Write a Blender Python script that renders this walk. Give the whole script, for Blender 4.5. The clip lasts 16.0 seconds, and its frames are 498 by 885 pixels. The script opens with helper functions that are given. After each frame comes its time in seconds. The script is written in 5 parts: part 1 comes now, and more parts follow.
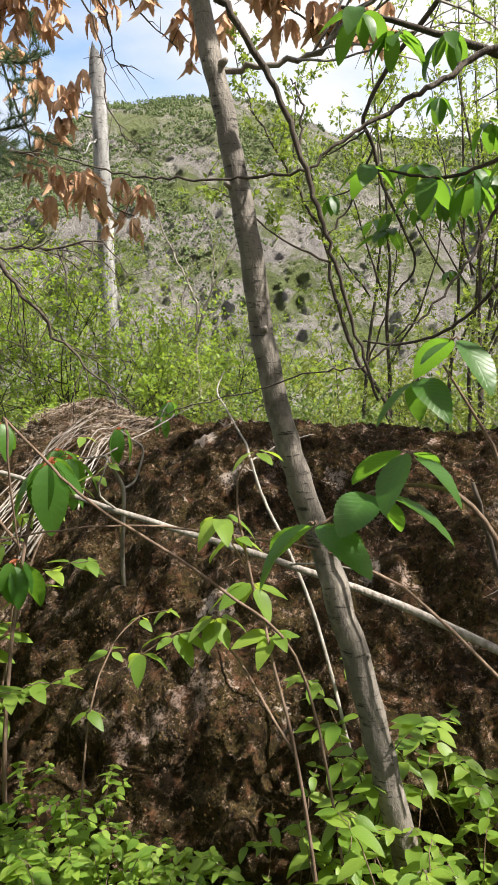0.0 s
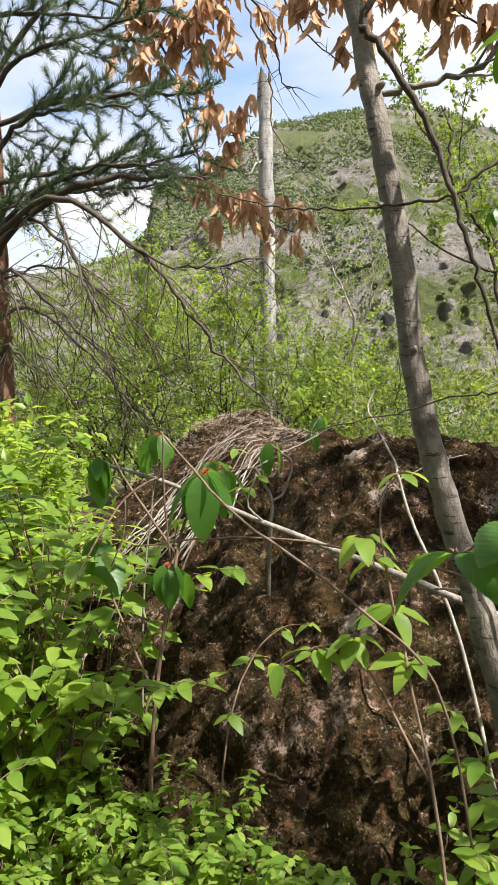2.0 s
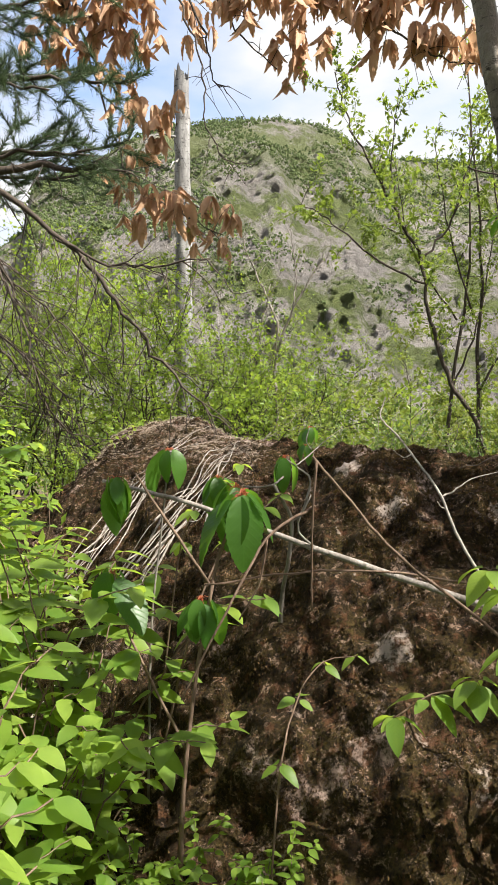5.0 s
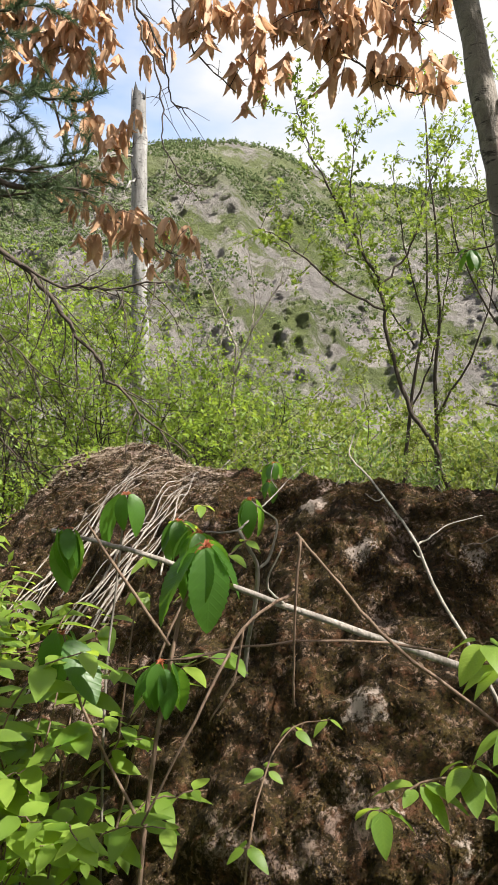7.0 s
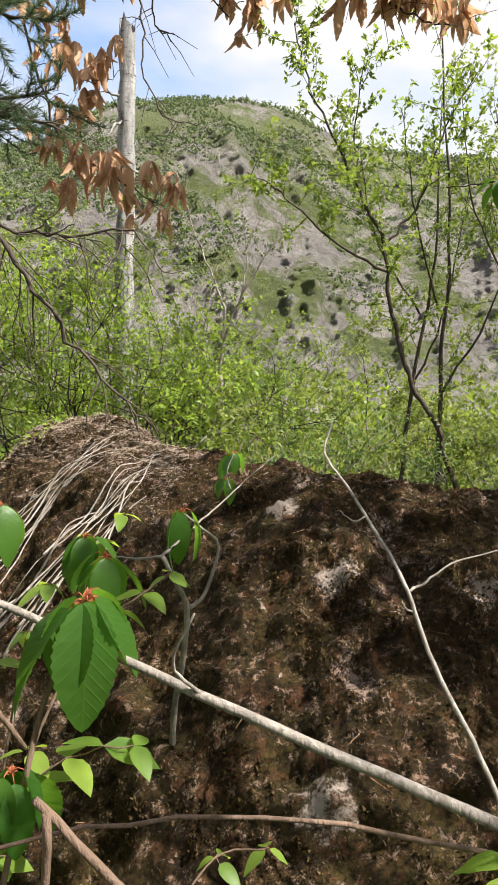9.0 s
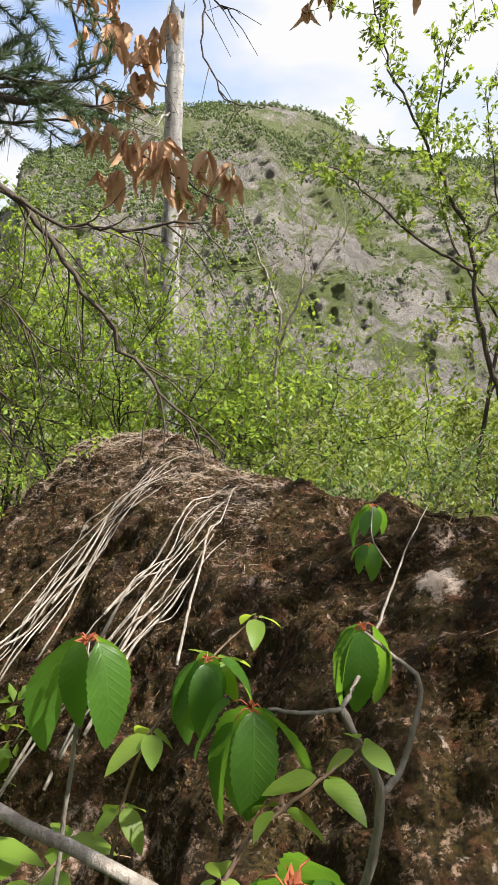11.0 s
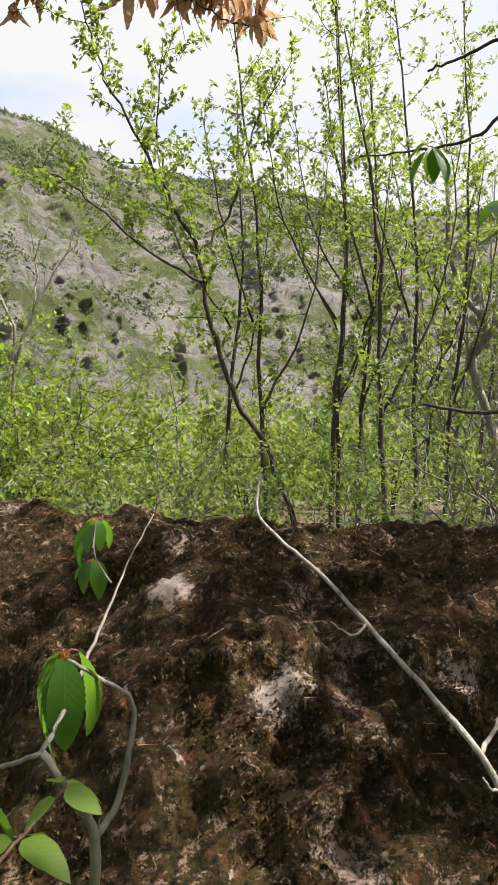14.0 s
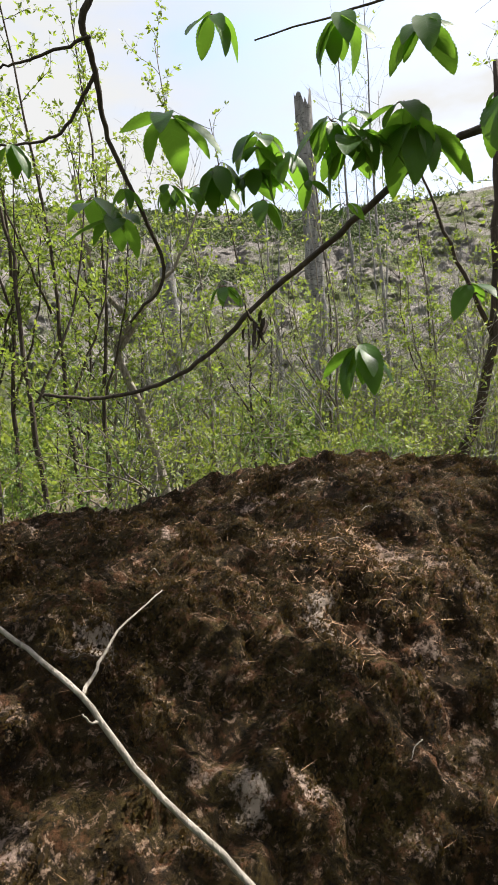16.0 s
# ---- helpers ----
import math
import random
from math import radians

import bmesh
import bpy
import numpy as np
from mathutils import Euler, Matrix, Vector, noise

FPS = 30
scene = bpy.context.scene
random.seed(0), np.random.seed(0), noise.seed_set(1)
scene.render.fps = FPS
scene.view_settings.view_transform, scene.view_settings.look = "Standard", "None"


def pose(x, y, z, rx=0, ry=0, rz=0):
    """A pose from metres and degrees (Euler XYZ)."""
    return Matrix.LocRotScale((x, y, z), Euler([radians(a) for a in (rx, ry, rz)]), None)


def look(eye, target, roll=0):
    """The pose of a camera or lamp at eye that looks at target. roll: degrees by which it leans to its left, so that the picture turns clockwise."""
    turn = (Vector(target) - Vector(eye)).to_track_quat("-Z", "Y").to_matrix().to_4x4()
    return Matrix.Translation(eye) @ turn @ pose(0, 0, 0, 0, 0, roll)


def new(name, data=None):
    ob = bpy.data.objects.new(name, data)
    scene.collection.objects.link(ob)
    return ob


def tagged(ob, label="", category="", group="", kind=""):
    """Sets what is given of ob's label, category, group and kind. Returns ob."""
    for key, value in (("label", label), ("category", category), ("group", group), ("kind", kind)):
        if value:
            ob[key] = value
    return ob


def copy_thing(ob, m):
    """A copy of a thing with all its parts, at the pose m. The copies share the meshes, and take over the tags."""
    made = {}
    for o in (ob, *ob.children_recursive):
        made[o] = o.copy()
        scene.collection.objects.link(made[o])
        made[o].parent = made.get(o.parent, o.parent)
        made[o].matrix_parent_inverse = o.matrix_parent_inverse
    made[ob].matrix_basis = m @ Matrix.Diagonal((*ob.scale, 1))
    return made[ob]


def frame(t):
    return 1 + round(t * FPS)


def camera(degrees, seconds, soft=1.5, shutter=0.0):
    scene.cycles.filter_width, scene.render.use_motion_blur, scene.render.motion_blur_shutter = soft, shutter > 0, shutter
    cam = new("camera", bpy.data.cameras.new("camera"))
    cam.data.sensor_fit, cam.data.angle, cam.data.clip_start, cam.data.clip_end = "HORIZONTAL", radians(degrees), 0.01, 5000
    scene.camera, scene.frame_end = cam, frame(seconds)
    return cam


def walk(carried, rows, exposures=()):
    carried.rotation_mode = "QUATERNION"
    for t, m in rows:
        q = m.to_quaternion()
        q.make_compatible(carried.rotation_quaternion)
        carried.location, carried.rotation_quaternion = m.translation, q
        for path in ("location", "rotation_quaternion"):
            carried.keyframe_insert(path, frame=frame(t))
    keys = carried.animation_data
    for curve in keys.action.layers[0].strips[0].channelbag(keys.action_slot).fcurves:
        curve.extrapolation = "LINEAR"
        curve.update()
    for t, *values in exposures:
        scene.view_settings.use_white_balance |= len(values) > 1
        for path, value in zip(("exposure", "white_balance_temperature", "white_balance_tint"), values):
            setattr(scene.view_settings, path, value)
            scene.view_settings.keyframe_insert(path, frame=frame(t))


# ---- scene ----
cam = camera(40.9, 16.0, soft=1.1)

PATH = [
    (0, (0.113, 0.081, 1.331), (0.013, 2.067, 1.112), -1.5),
    (0.5, (0.143, 0.069, 1.342), (-0.189, 2.029, 1.129), -2.0),
    (1, (0.149, 0.062, 1.338), (-0.337, 1.99, 1.119), -1.9),
    (1.5, (0.143, 0.056, 1.339), (-0.423, 1.966, 1.154), -0.8),
    (2, (0.133, 0.063, 1.344), (-0.419, 1.977, 1.169), -0.8),
    (2.5, (0.111, 0.069, 1.357), (-0.463, 1.978, 1.201), -0.3),
    (3, (0.083, 0.082, 1.351), (-0.484, 1.991, 1.165), -0.3),
    (3.5, (-0.019, 0.095, 1.354), (-0.441, 2.042, 1.174), -0.3),
    (4, (-0.135, 0.108, 1.347), (-0.443, 2.075, 1.158), 0.4),
    (4.2, (-0.176, 0.112, 1.341), (-0.46, 2.082, 1.147), 0.3),
    (6.3, (-0.345, 0.289, 1.405), (-0.51, 2.28, 1.307), -0.1),
    (6.5, (-0.345, 0.299, 1.403), (-0.514, 2.289, 1.306), -0.1),
    (7, (-0.324, 0.287, 1.416), (-0.404, 2.282, 1.306), 0.3),
    (7.5, (-0.296, 0.307, 1.427), (-0.296, 2.302, 1.289), 2.3),
    (8, (-0.221, 0.462, 1.433), (-0.236, 2.454, 1.26), 2.5),
    (8.5, (-0.176, 0.637, 1.446), (-0.299, 2.622, 1.234), 2.6),
    (9, (-0.21, 0.806, 1.441), (-0.292, 2.793, 1.232), 2.0),
    (9.5, (-0.358, 1.024, 1.455), (-0.5, 3.005, 1.221), 2.7),
    (9.7, (-0.399, 1.074, 1.458), (-0.569, 3.054, 1.23), 2.1),
    (11.8, (-0.486, 1.333, 1.491), (-0.633, 3.318, 1.293), 2.4),
    (12, (-0.469, 1.337, 1.493), (-0.531, 3.325, 1.286), 2.2),
    (12.5, (-0.442, 1.344, 1.491), (-0.373, 3.333, 1.293), 1.6),
    (13, (-0.434, 1.341, 1.475), (-0.226, 3.325, 1.336), -0.5),
    (13.5, (-0.421, 1.341, 1.462), (-0.096, 3.31, 1.338), -1.2),
    (14, (-0.39, 1.337, 1.462), (0.148, 3.258, 1.313), -0.7),
    (14.5, (-0.381, 1.324, 1.457), (0.461, 3.13, 1.282), -0.6),
    (15, (-0.372, 1.302, 1.458), (0.657, 3.008, 1.284), -2.5),
    (15.5, (-0.368, 1.266, 1.447), (0.855, 2.837, 1.253), -2.9),
    (16, (-0.33, 1.224, 1.437), (1.033, 2.673, 1.233), -5.0),
]
walk(cam, [(t, look(eye, target, roll)) for t, eye, target, roll in PATH],
     exposures=[(0, 1.5), (4, 1.48), (8, 1.44), (12, 1.40), (14, 1.36), (16, 1.26)])

# ---- world and sun ----
SUN = Vector((0.60, -0.20, 0.86)).normalized()
world = bpy.data.worlds.new("sky")
world.use_nodes = True
scene.world = world
wt = world.node_tree
wt.nodes.clear()
w_out = wt.nodes.new("ShaderNodeOutputWorld")
w_mix = wt.nodes.new("ShaderNodeMixShader")
w_sky_bg = wt.nodes.new("ShaderNodeBackground")
w_cloud_bg = wt.nodes.new("ShaderNodeBackground")
w_sky = wt.nodes.new("ShaderNodeTexSky")
w_sky.sky_type = "NISHITA"
w_sky.sun_disc = False
w_sky.sun_elevation = math.asin(SUN.z)
w_sky.sun_rotation = math.atan2(SUN.x, SUN.y)
w_sky.air_density, w_sky.dust_density = 0.9, 3.5
w_sky_bg.inputs["Strength"].default_value = 0.13
w_cloud_bg.inputs["Color"].default_value = (1.0, 1.0, 1.0, 1)
w_cloud_bg.inputs["Strength"].default_value = 0.37
w_co = wt.nodes.new("ShaderNodeTexCoord")
w_map = wt.nodes.new("ShaderNodeMapping")
w_map.inputs["Scale"].default_value = (1.0, 1.0, 2.6)
w_map.inputs["Location"].default_value = (0.35, 0.1, 0.0)
w_noise = wt.nodes.new("ShaderNodeTexNoise")
w_noise.inputs["Scale"].default_value = 2.6
w_noise.inputs["Detail"].default_value = 6
w_ramp = wt.nodes.new("ShaderNodeValToRGB")
w_ramp.color_ramp.elements[0].position = 0.33
w_ramp.color_ramp.elements[1].position = 0.57
wt.links.new(w_co.outputs["Generated"], w_map.inputs["Vector"])
wt.links.new(w_map.outputs["Vector"], w_noise.inputs["Vector"])
wt.links.new(w_noise.outputs["Fac"], w_ramp.inputs["Fac"])
wt.links.new(w_sky.outputs["Color"], w_sky_bg.inputs["Color"])
wt.links.new(w_ramp.outputs["Color"], w_mix.inputs["Fac"])
wt.links.new(w_sky_bg.outputs["Background"], w_mix.inputs[1])
wt.links.new(w_cloud_bg.outputs["Background"], w_mix.inputs[2])
wt.links.new(w_mix.outputs["Shader"], w_out.inputs["Surface"])

sun_data = bpy.data.lights.new("sun", "SUN")
sun_data.energy, sun_data.angle, sun_data.color = 5.0, radians(0.55), (1.0, 0.95, 0.86)
sun = new("sun", sun_data)
sun.matrix_world = look(SUN * 60, (0, 0, 0))


# ---- materials ----
def material(name, rough=0.8):
    m = bpy.data.materials.new(name)
    m.use_nodes = True
    b = m.node_tree.nodes["Principled BSDF"]
    b.inputs["Roughness"].default_value = rough
    b.inputs["Specular IOR Level"].default_value = 0.3
    return m, m.node_tree, b


def node(tree, kind, **values):
    n = tree.nodes.new(kind)
    for key, value in values.items():
        n.inputs[key.replace("_", " ")].default_value = value
    return n


def noise_fac(tree, scale, detail=5, rough=0.6, lo=0.3, hi=0.7, coord="Object", stretch=(1, 1, 1), kind="noise"):
    """A noise between 0 and 1, cut at lo and hi."""
    co = tree.nodes.new("ShaderNodeTexCoord")
    mp = node(tree, "ShaderNodeMapping", Scale=stretch)
    tree.links.new(co.outputs[coord], mp.inputs["Vector"])
    if kind == "voronoi":
        tx = node(tree, "ShaderNodeTexVoronoi", Scale=scale)
        out = tx.outputs["Distance"]
    else:
        tx = node(tree, "ShaderNodeTexNoise", Scale=scale, Detail=detail, Roughness=rough)
        out = tx.outputs["Fac"]
    tree.links.new(mp.outputs["Vector"], tx.inputs["Vector"])
    rng = tree.nodes.new("ShaderNodeMapRange")
    rng.inputs["From Min"].default_value, rng.inputs["From Max"].default_value = lo, hi
    tree.links.new(out, rng.inputs["Value"])
    return rng.outputs["Result"]


def mix_colour(tree, fac, a, b):
    mx = tree.nodes.new("ShaderNodeMix")
    mx.data_type = "RGBA"
    tree.links.new(fac, mx.inputs["Factor"])
    for socket, value in ((mx.inputs[6], a), (mx.inputs[7], b)):
        if isinstance(value, tuple):
            socket.default_value = (*value, 1)
        else:
            tree.links.new(value, socket)
    return mx.outputs[2]


def bumped(tree, b, fac, strength, distance=0.01, chain=None):
    bp = tree.nodes.new("ShaderNodeBump")
    bp.inputs["Strength"].default_value, bp.inputs["Distance"].default_value = strength, distance
    tree.links.new(fac, bp.inputs["Height"])
    if chain:
        tree.links.new(chain, bp.inputs["Normal"])
    tree.links.new(bp.outputs["Normal"], b.inputs["Normal"])
    return bp.outputs["Normal"]


def leaf_material(name, dark, light, through_col, amount=0.45, rough=0.42, per_object=False):
    """A thin leaf: gloss above, light passing through it, colour from leaf to leaf."""
    m, tree, b = material(name, rough)
    if per_object:
        rnd = tree.nodes.new("ShaderNodeObjectInfo").outputs["Random"]
    else:
        rnd = tree.nodes.new("ShaderNodeNewGeometry").outputs["Random Per Island"]
    col = mix_colour(tree, rnd, dark, light)
    blot = noise_fac(tree, 30, 3, 0.6, 0.35, 0.75)
    col = mix_colour(tree, blot, col, tuple(0.5 * (p + q) * 0.9 for p, q in zip(dark, light)))
    vein = None
    if per_object:
        # side veins that run out from the midrib
        co = tree.nodes.new("ShaderNodeTexCoord")
        xyz = tree.nodes.new("ShaderNodeSeparateXYZ")
        tree.links.new(co.outputs["Object"], xyz.inputs["Vector"])
        ab, sub, mul, sn, rib = (tree.nodes.new("ShaderNodeMath") for _ in range(5))
        ab.operation, sub.operation, mul.operation, sn.operation, rib.operation = "ABSOLUTE", "SUBTRACT", "MULTIPLY", "SINE", "MULTIPLY"
        tree.links.new(xyz.outputs["X"], ab.inputs[0])
        tree.links.new(xyz.outputs["Y"], sub.inputs[0])
        tree.links.new(ab.outputs["Value"], sub.inputs[1])
        tree.links.new(sub.outputs["Value"], mul.inputs[0])
        mul.inputs[1].default_value = 62.0
        tree.links.new(mul.outputs["Value"], sn.inputs[0])
        rng = tree.nodes.new("ShaderNodeMapRange")
        rng.inputs["From Min"].default_value, rng.inputs["From Max"].default_value = 0.6, 1.0
        tree.links.new(sn.outputs["Value"], rng.inputs["Value"])
        mid = tree.nodes.new("ShaderNodeMapRange")
        mid.inputs["From Min"].default_value, mid.inputs["From Max"].default_value = 0.014, 0.004
        tree.links.new(ab.outputs["Value"], mid.inputs["Value"])
        mx2 = tree.nodes.new("ShaderNodeMath")
        mx2.operation = "MAXIMUM"
        tree.links.new(rng.outputs["Result"], mx2.inputs[0])
        tree.links.new(mid.outputs["Result"], mx2.inputs[1])
        vein = mx2.outputs["Value"]
        half = tree.nodes.new("ShaderNodeMath")
        half.operation = "MULTIPLY"
        half.inputs[1].default_value = 0.16
        tree.links.new(vein, half.inputs[0])
        col = mix_colour(tree, half.outputs["Value"], col, tuple(1.5 * q for q in light))
        bumped(tree, b, vein, 0.16, 0.004)
    tree.links.new(col, b.inputs["Base Color"])
    tr = tree.nodes.new("ShaderNodeBsdfTranslucent")
    tr.inputs["Color"].default_value = (*through_col, 1)
    mx = tree.nodes.new("ShaderNodeMixShader")
    mx.inputs["Fac"].default_value = amount
    tree.links.new(b.outputs["BSDF"], mx.inputs[1])
    tree.links.new(tr.outputs["BSDF"], mx.inputs[2])
    tree.links.new(mx.outputs["Shader"], tree.nodes["Material Output"].inputs["Surface"])
    return m


def bark_material(name, dark, light, scale=25, rough=0.85, stretch=(1, 1, 0.25), rings=False):
    m, tree, b = material(name, rough)
    a = noise_fac(tree, scale, 6, 0.65, 0.35, 0.68, stretch=stretch)
    big = noise_fac(tree, scale * 0.18, 3, 0.5, 0.35, 0.7)
    col = mix_colour(tree, a, dark, light)
    col = mix_colour(tree, big, col, tuple(0.55 * p + 0.3 * q for p, q in zip(dark, light)))
    height = a
    if rings:
        r = noise_fac(tree, scale * 1.6, 4, 0.75, 0.56, 0.64, stretch=(0.45, 0.45, 2.2))
        col = mix_colour(tree, r, col, tuple(0.5 * q for q in dark))
    tree.links.new(col, b.inputs["Base Color"])
    bumped(tree, b, height, 0.6, 0.006)
    return m


# bare rock, and direct sun painted as pale colour low on the front
BARE_AND_SUN_PATCHES = [((-0.19, 2.68, 1.07), 0.085), ((0.28, 2.33, 0.95), 0.09), ((0.13, 1.76, 0.42), 0.08), ((-0.03, 1.80, 0.47), 0.05), ((0.84, 2.22, 0.85), 0.11), ((1.04, 2.71, 0.96), 0.07),
                ((1.05, 1.95, 0.6), 0.07), ((-0.06, 2.35, 0.97), 0.07), ((0.59, 2.07, 0.71), 0.05), ((-0.10, 1.97, 0.65), 0.08), ((0.38, 2.05, 0.72), 0.06), ((-0.34, 2.04, 0.66), 0.05), ((-0.19, 2.60, 1.09), 0.06)]


def rock_moss_material():
    m, tree, b = material("mossy_rock", 0.95)
    b.inputs["Specular IOR Level"].default_value = 0.15
    rock = mix_colour(tree, noise_fac(tree, 9, 6, 0.7, 0.3, 0.7), (0.22, 0.145, 0.115), (0.48, 0.37, 0.31))
    rock = mix_colour(tree, noise_fac(tree, 60, 5, 0.75, 0.50, 0.62), rock, (0.06, 0.042, 0.034))
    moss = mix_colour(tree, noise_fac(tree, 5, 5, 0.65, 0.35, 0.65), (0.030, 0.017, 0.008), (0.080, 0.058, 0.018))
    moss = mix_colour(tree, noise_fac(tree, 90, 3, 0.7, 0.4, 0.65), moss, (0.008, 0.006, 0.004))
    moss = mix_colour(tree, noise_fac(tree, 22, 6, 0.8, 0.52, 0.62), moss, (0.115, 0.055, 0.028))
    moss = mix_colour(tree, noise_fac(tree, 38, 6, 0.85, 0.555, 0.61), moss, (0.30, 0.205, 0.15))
    bare = noise_fac(tree, 4.2, 9, 0.8, 0.575, 0.62)
    col = mix_colour(tree, bare, moss, rock)
    pale = noise_fac(tree, 3.3, 8, 0.75, 0.65, 0.675)
    col = mix_colour(tree, pale, col, (0.42, 0.35, 0.30))
    geo = tree.nodes.new("ShaderNodeNewGeometry")
    ragged = noise_fac(tree, 14, 7, 0.8, 0.25, 0.75)
    # ragged pale spots: bare rock and painted sun share one colour
    for centre, radius in BARE_AND_SUN_PATCHES:
        far = tree.nodes.new("ShaderNodeVectorMath")
        far.operation = "DISTANCE"
        far.inputs[1].default_value = centre
        tree.links.new(geo.outputs["Position"], far.inputs[0])
        frayed = tree.nodes.new("ShaderNodeMath")
        frayed.operation = "MULTIPLY_ADD"
        frayed.inputs[1].default_value = radius * 2.0
        tree.links.new(ragged, frayed.inputs[0])
        tree.links.new(far.outputs["Value"], frayed.inputs[2])
        edge = tree.nodes.new("ShaderNodeMapRange")
        edge.inputs["From Min"].default_value, edge.inputs["From Max"].default_value = radius * 1.6, radius * 1.25
        tree.links.new(frayed.outputs["Value"], edge.inputs["Value"])
        col = mix_colour(tree, edge.outputs["Result"], col, (0.44, 0.36, 0.31))
    tree.links.new(col, b.inputs["Base Color"])
    n1 = bumped(tree, b, noise_fac(tree, 24, 8, 0.8, 0.2, 0.8), 1.0, 0.05)
    bumped(tree, b, noise_fac(tree, 130, 4, 0.75, 0.2, 0.8), 0.9, 0.012, n1)
    return m


def ground_material():
    m, tree, b = material("forest_floor", 0.95)
    col = mix_colour(tree, noise_fac(tree, 5, 6, 0.7, 0.3, 0.7), (0.05, 0.033, 0.02), (0.16, 0.11, 0.065))
    col = mix_colour(tree, noise_fac(tree, 0.9, 4, 0.6, 0.45, 0.6), col, (0.06, 0.085, 0.025))
    col = mix_colour(tree, noise_fac(tree, 45, 3, 0.6, 0.55, 0.7), col, (0.24, 0.18, 0.12))
    tree.links.new(col, b.inputs["Base Color"])
    bumped(tree, b, noise_fac(tree, 30, 5, 0.7, 0.2, 0.8), 0.8, 0.03)
    return m


def mountain_material():
    m, tree, b = material("mountain_rock", 0.95)
    b.inputs["Specular IOR Level"].default_value = 0.1
    rock = mix_colour(tree, noise_fac(tree, 0.06, 8, 0.72, 0.32, 0.68), (0.22, 0.205, 0.19), (0.48, 0.44, 0.41))
    rock = mix_colour(tree, noise_fac(tree, 0.35, 8, 0.8, 0.50, 0.66, stretch=(1, 1, 0.8)), rock, (0.19, 0.172, 0.155))
    green = mix_colour(tree, noise_fac(tree, 0.2, 5, 0.7, 0.3, 0.7), (0.10, 0.12, 0.05), (0.20, 0.235, 0.09))
    veg = noise_fac(tree, 0.04, 9, 0.75, 0.48, 0.55, stretch=(1, 1, 0.7))
    col = mix_colour(tree, veg, rock, green)
    # scrub takes over with height
    geo = tree.nodes.new("ShaderNodeNewGeometry")
    sep = tree.nodes.new("ShaderNodeSeparateXYZ")
    tree.links.new(geo.outputs["Position"], sep.inputs["Vector"])
    hi = tree.nodes.new("ShaderNodeMapRange")
    hi.inputs["From Min"].default_value, hi.inputs["From Max"].default_value = 55, 105
    tree.links.new(sep.outputs["Z"], hi.inputs["Value"])
    mul = tree.nodes.new("ShaderNodeMath")
    mul.operation = "MULTIPLY"
    tree.links.new(hi.outputs["Result"], mul.inputs[0])
    tree.links.new(noise_fac(tree, 0.035, 6, 0.7, 0.43, 0.55), mul.inputs[1])
    col = mix_colour(tree, mul.outputs["Value"], col, (0.19, 0.215, 0.10))
    col = mix_colour(tree, noise_fac(tree, 0.55, 6, 0.8, 0.58, 0.72, stretch=(1, 1, 1.6)), col, (0.17, 0.165, 0.13))
    tree.links.new(col, b.inputs["Base Color"])
    bumped(tree, b, noise_fac(tree, 0.3, 9, 0.8, 0.2, 0.8), 1.0, 6.0)
    return m


ROCK = rock_moss_material()
GROUND = ground_material()
MOUNTAIN = mountain_material()
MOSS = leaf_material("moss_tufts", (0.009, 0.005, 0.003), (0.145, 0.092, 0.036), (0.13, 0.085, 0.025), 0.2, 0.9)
BARK = bark_material("smooth_grey_bark", (0.055, 0.045, 0.038), (0.28, 0.245, 0.21), 34, 0.75, (1, 1, 0.5), True)
BARK_DARK = bark_material("dark_twig_bark", (0.035, 0.026, 0.02), (0.10, 0.078, 0.06), 60)
BARK_PINE = bark_material("pine_bark", (0.09, 0.045, 0.028), (0.24, 0.13, 0.085), 14, 0.9, (1, 1, 0.35))
BARK_PALE = bark_material("pale_bark", (0.10, 0.085, 0.07), (0.30, 0.265, 0.23), 40, 0.8, (1, 1, 0.4))
SNAG = bark_material("weathered_snag_wood", (0.075, 0.070, 0.066), (0.44, 0.43, 0.42), 14, 0.9, (1, 1, 0.3), True)
STICK = bark_material("bleached_stick", (0.12, 0.10, 0.08), (0.48, 0.43, 0.385), 70)
STICK_BROWN = bark_material("brown_twig", (0.10, 0.062, 0.042), (0.24, 0.165, 0.12), 60)
GREEN = leaf_material("undergrowth_leaf", (0.052, 0.118, 0.016), (0.215, 0.295, 0.048), (0.46, 0.61, 0.06), 0.44, 0.42, True)
GREEN_MANY = leaf_material("undergrowth_leaves", (0.052, 0.118, 0.016), (0.215, 0.295, 0.048), (0.46, 0.61, 0.06), 0.44, 0.42)
CHERRY = leaf_material("cherry_leaf", (0.022, 0.068, 0.011), (0.055, 0.125, 0.018), (0.19, 0.38, 0.03), 0.42, 0.38, True)
BUSH = leaf_material("bush_leaf", (0.035, 0.055, 0.011), (0.19, 0.225, 0.045), (0.36, 0.44, 0.06), 0.34, 0.5)
BUSH_DEEP = leaf_material("deep_bush_leaf", (0.030, 0.058, 0.014), (0.095, 0.14, 0.032), (0.20, 0.30, 0.045), 0.30, 0.5)
SPRING = leaf_material("spring_leaf", (0.06, 0.10, 0.018), (0.17, 0.235, 0.042), (0.36, 0.47, 0.06), 0.38, 0.45)
BROWN = leaf_material("dead_leaf", (0.30, 0.155, 0.078), (0.60, 0.40, 0.26), (0.62, 0.38, 0.22), 0.35, 0.6)
NEEDLE = leaf_material("pine_needles", (0.028, 0.05, 0.022), (0.07, 0.10, 0.045), (0.10, 0.15, 0.06), 0.25, 0.5)
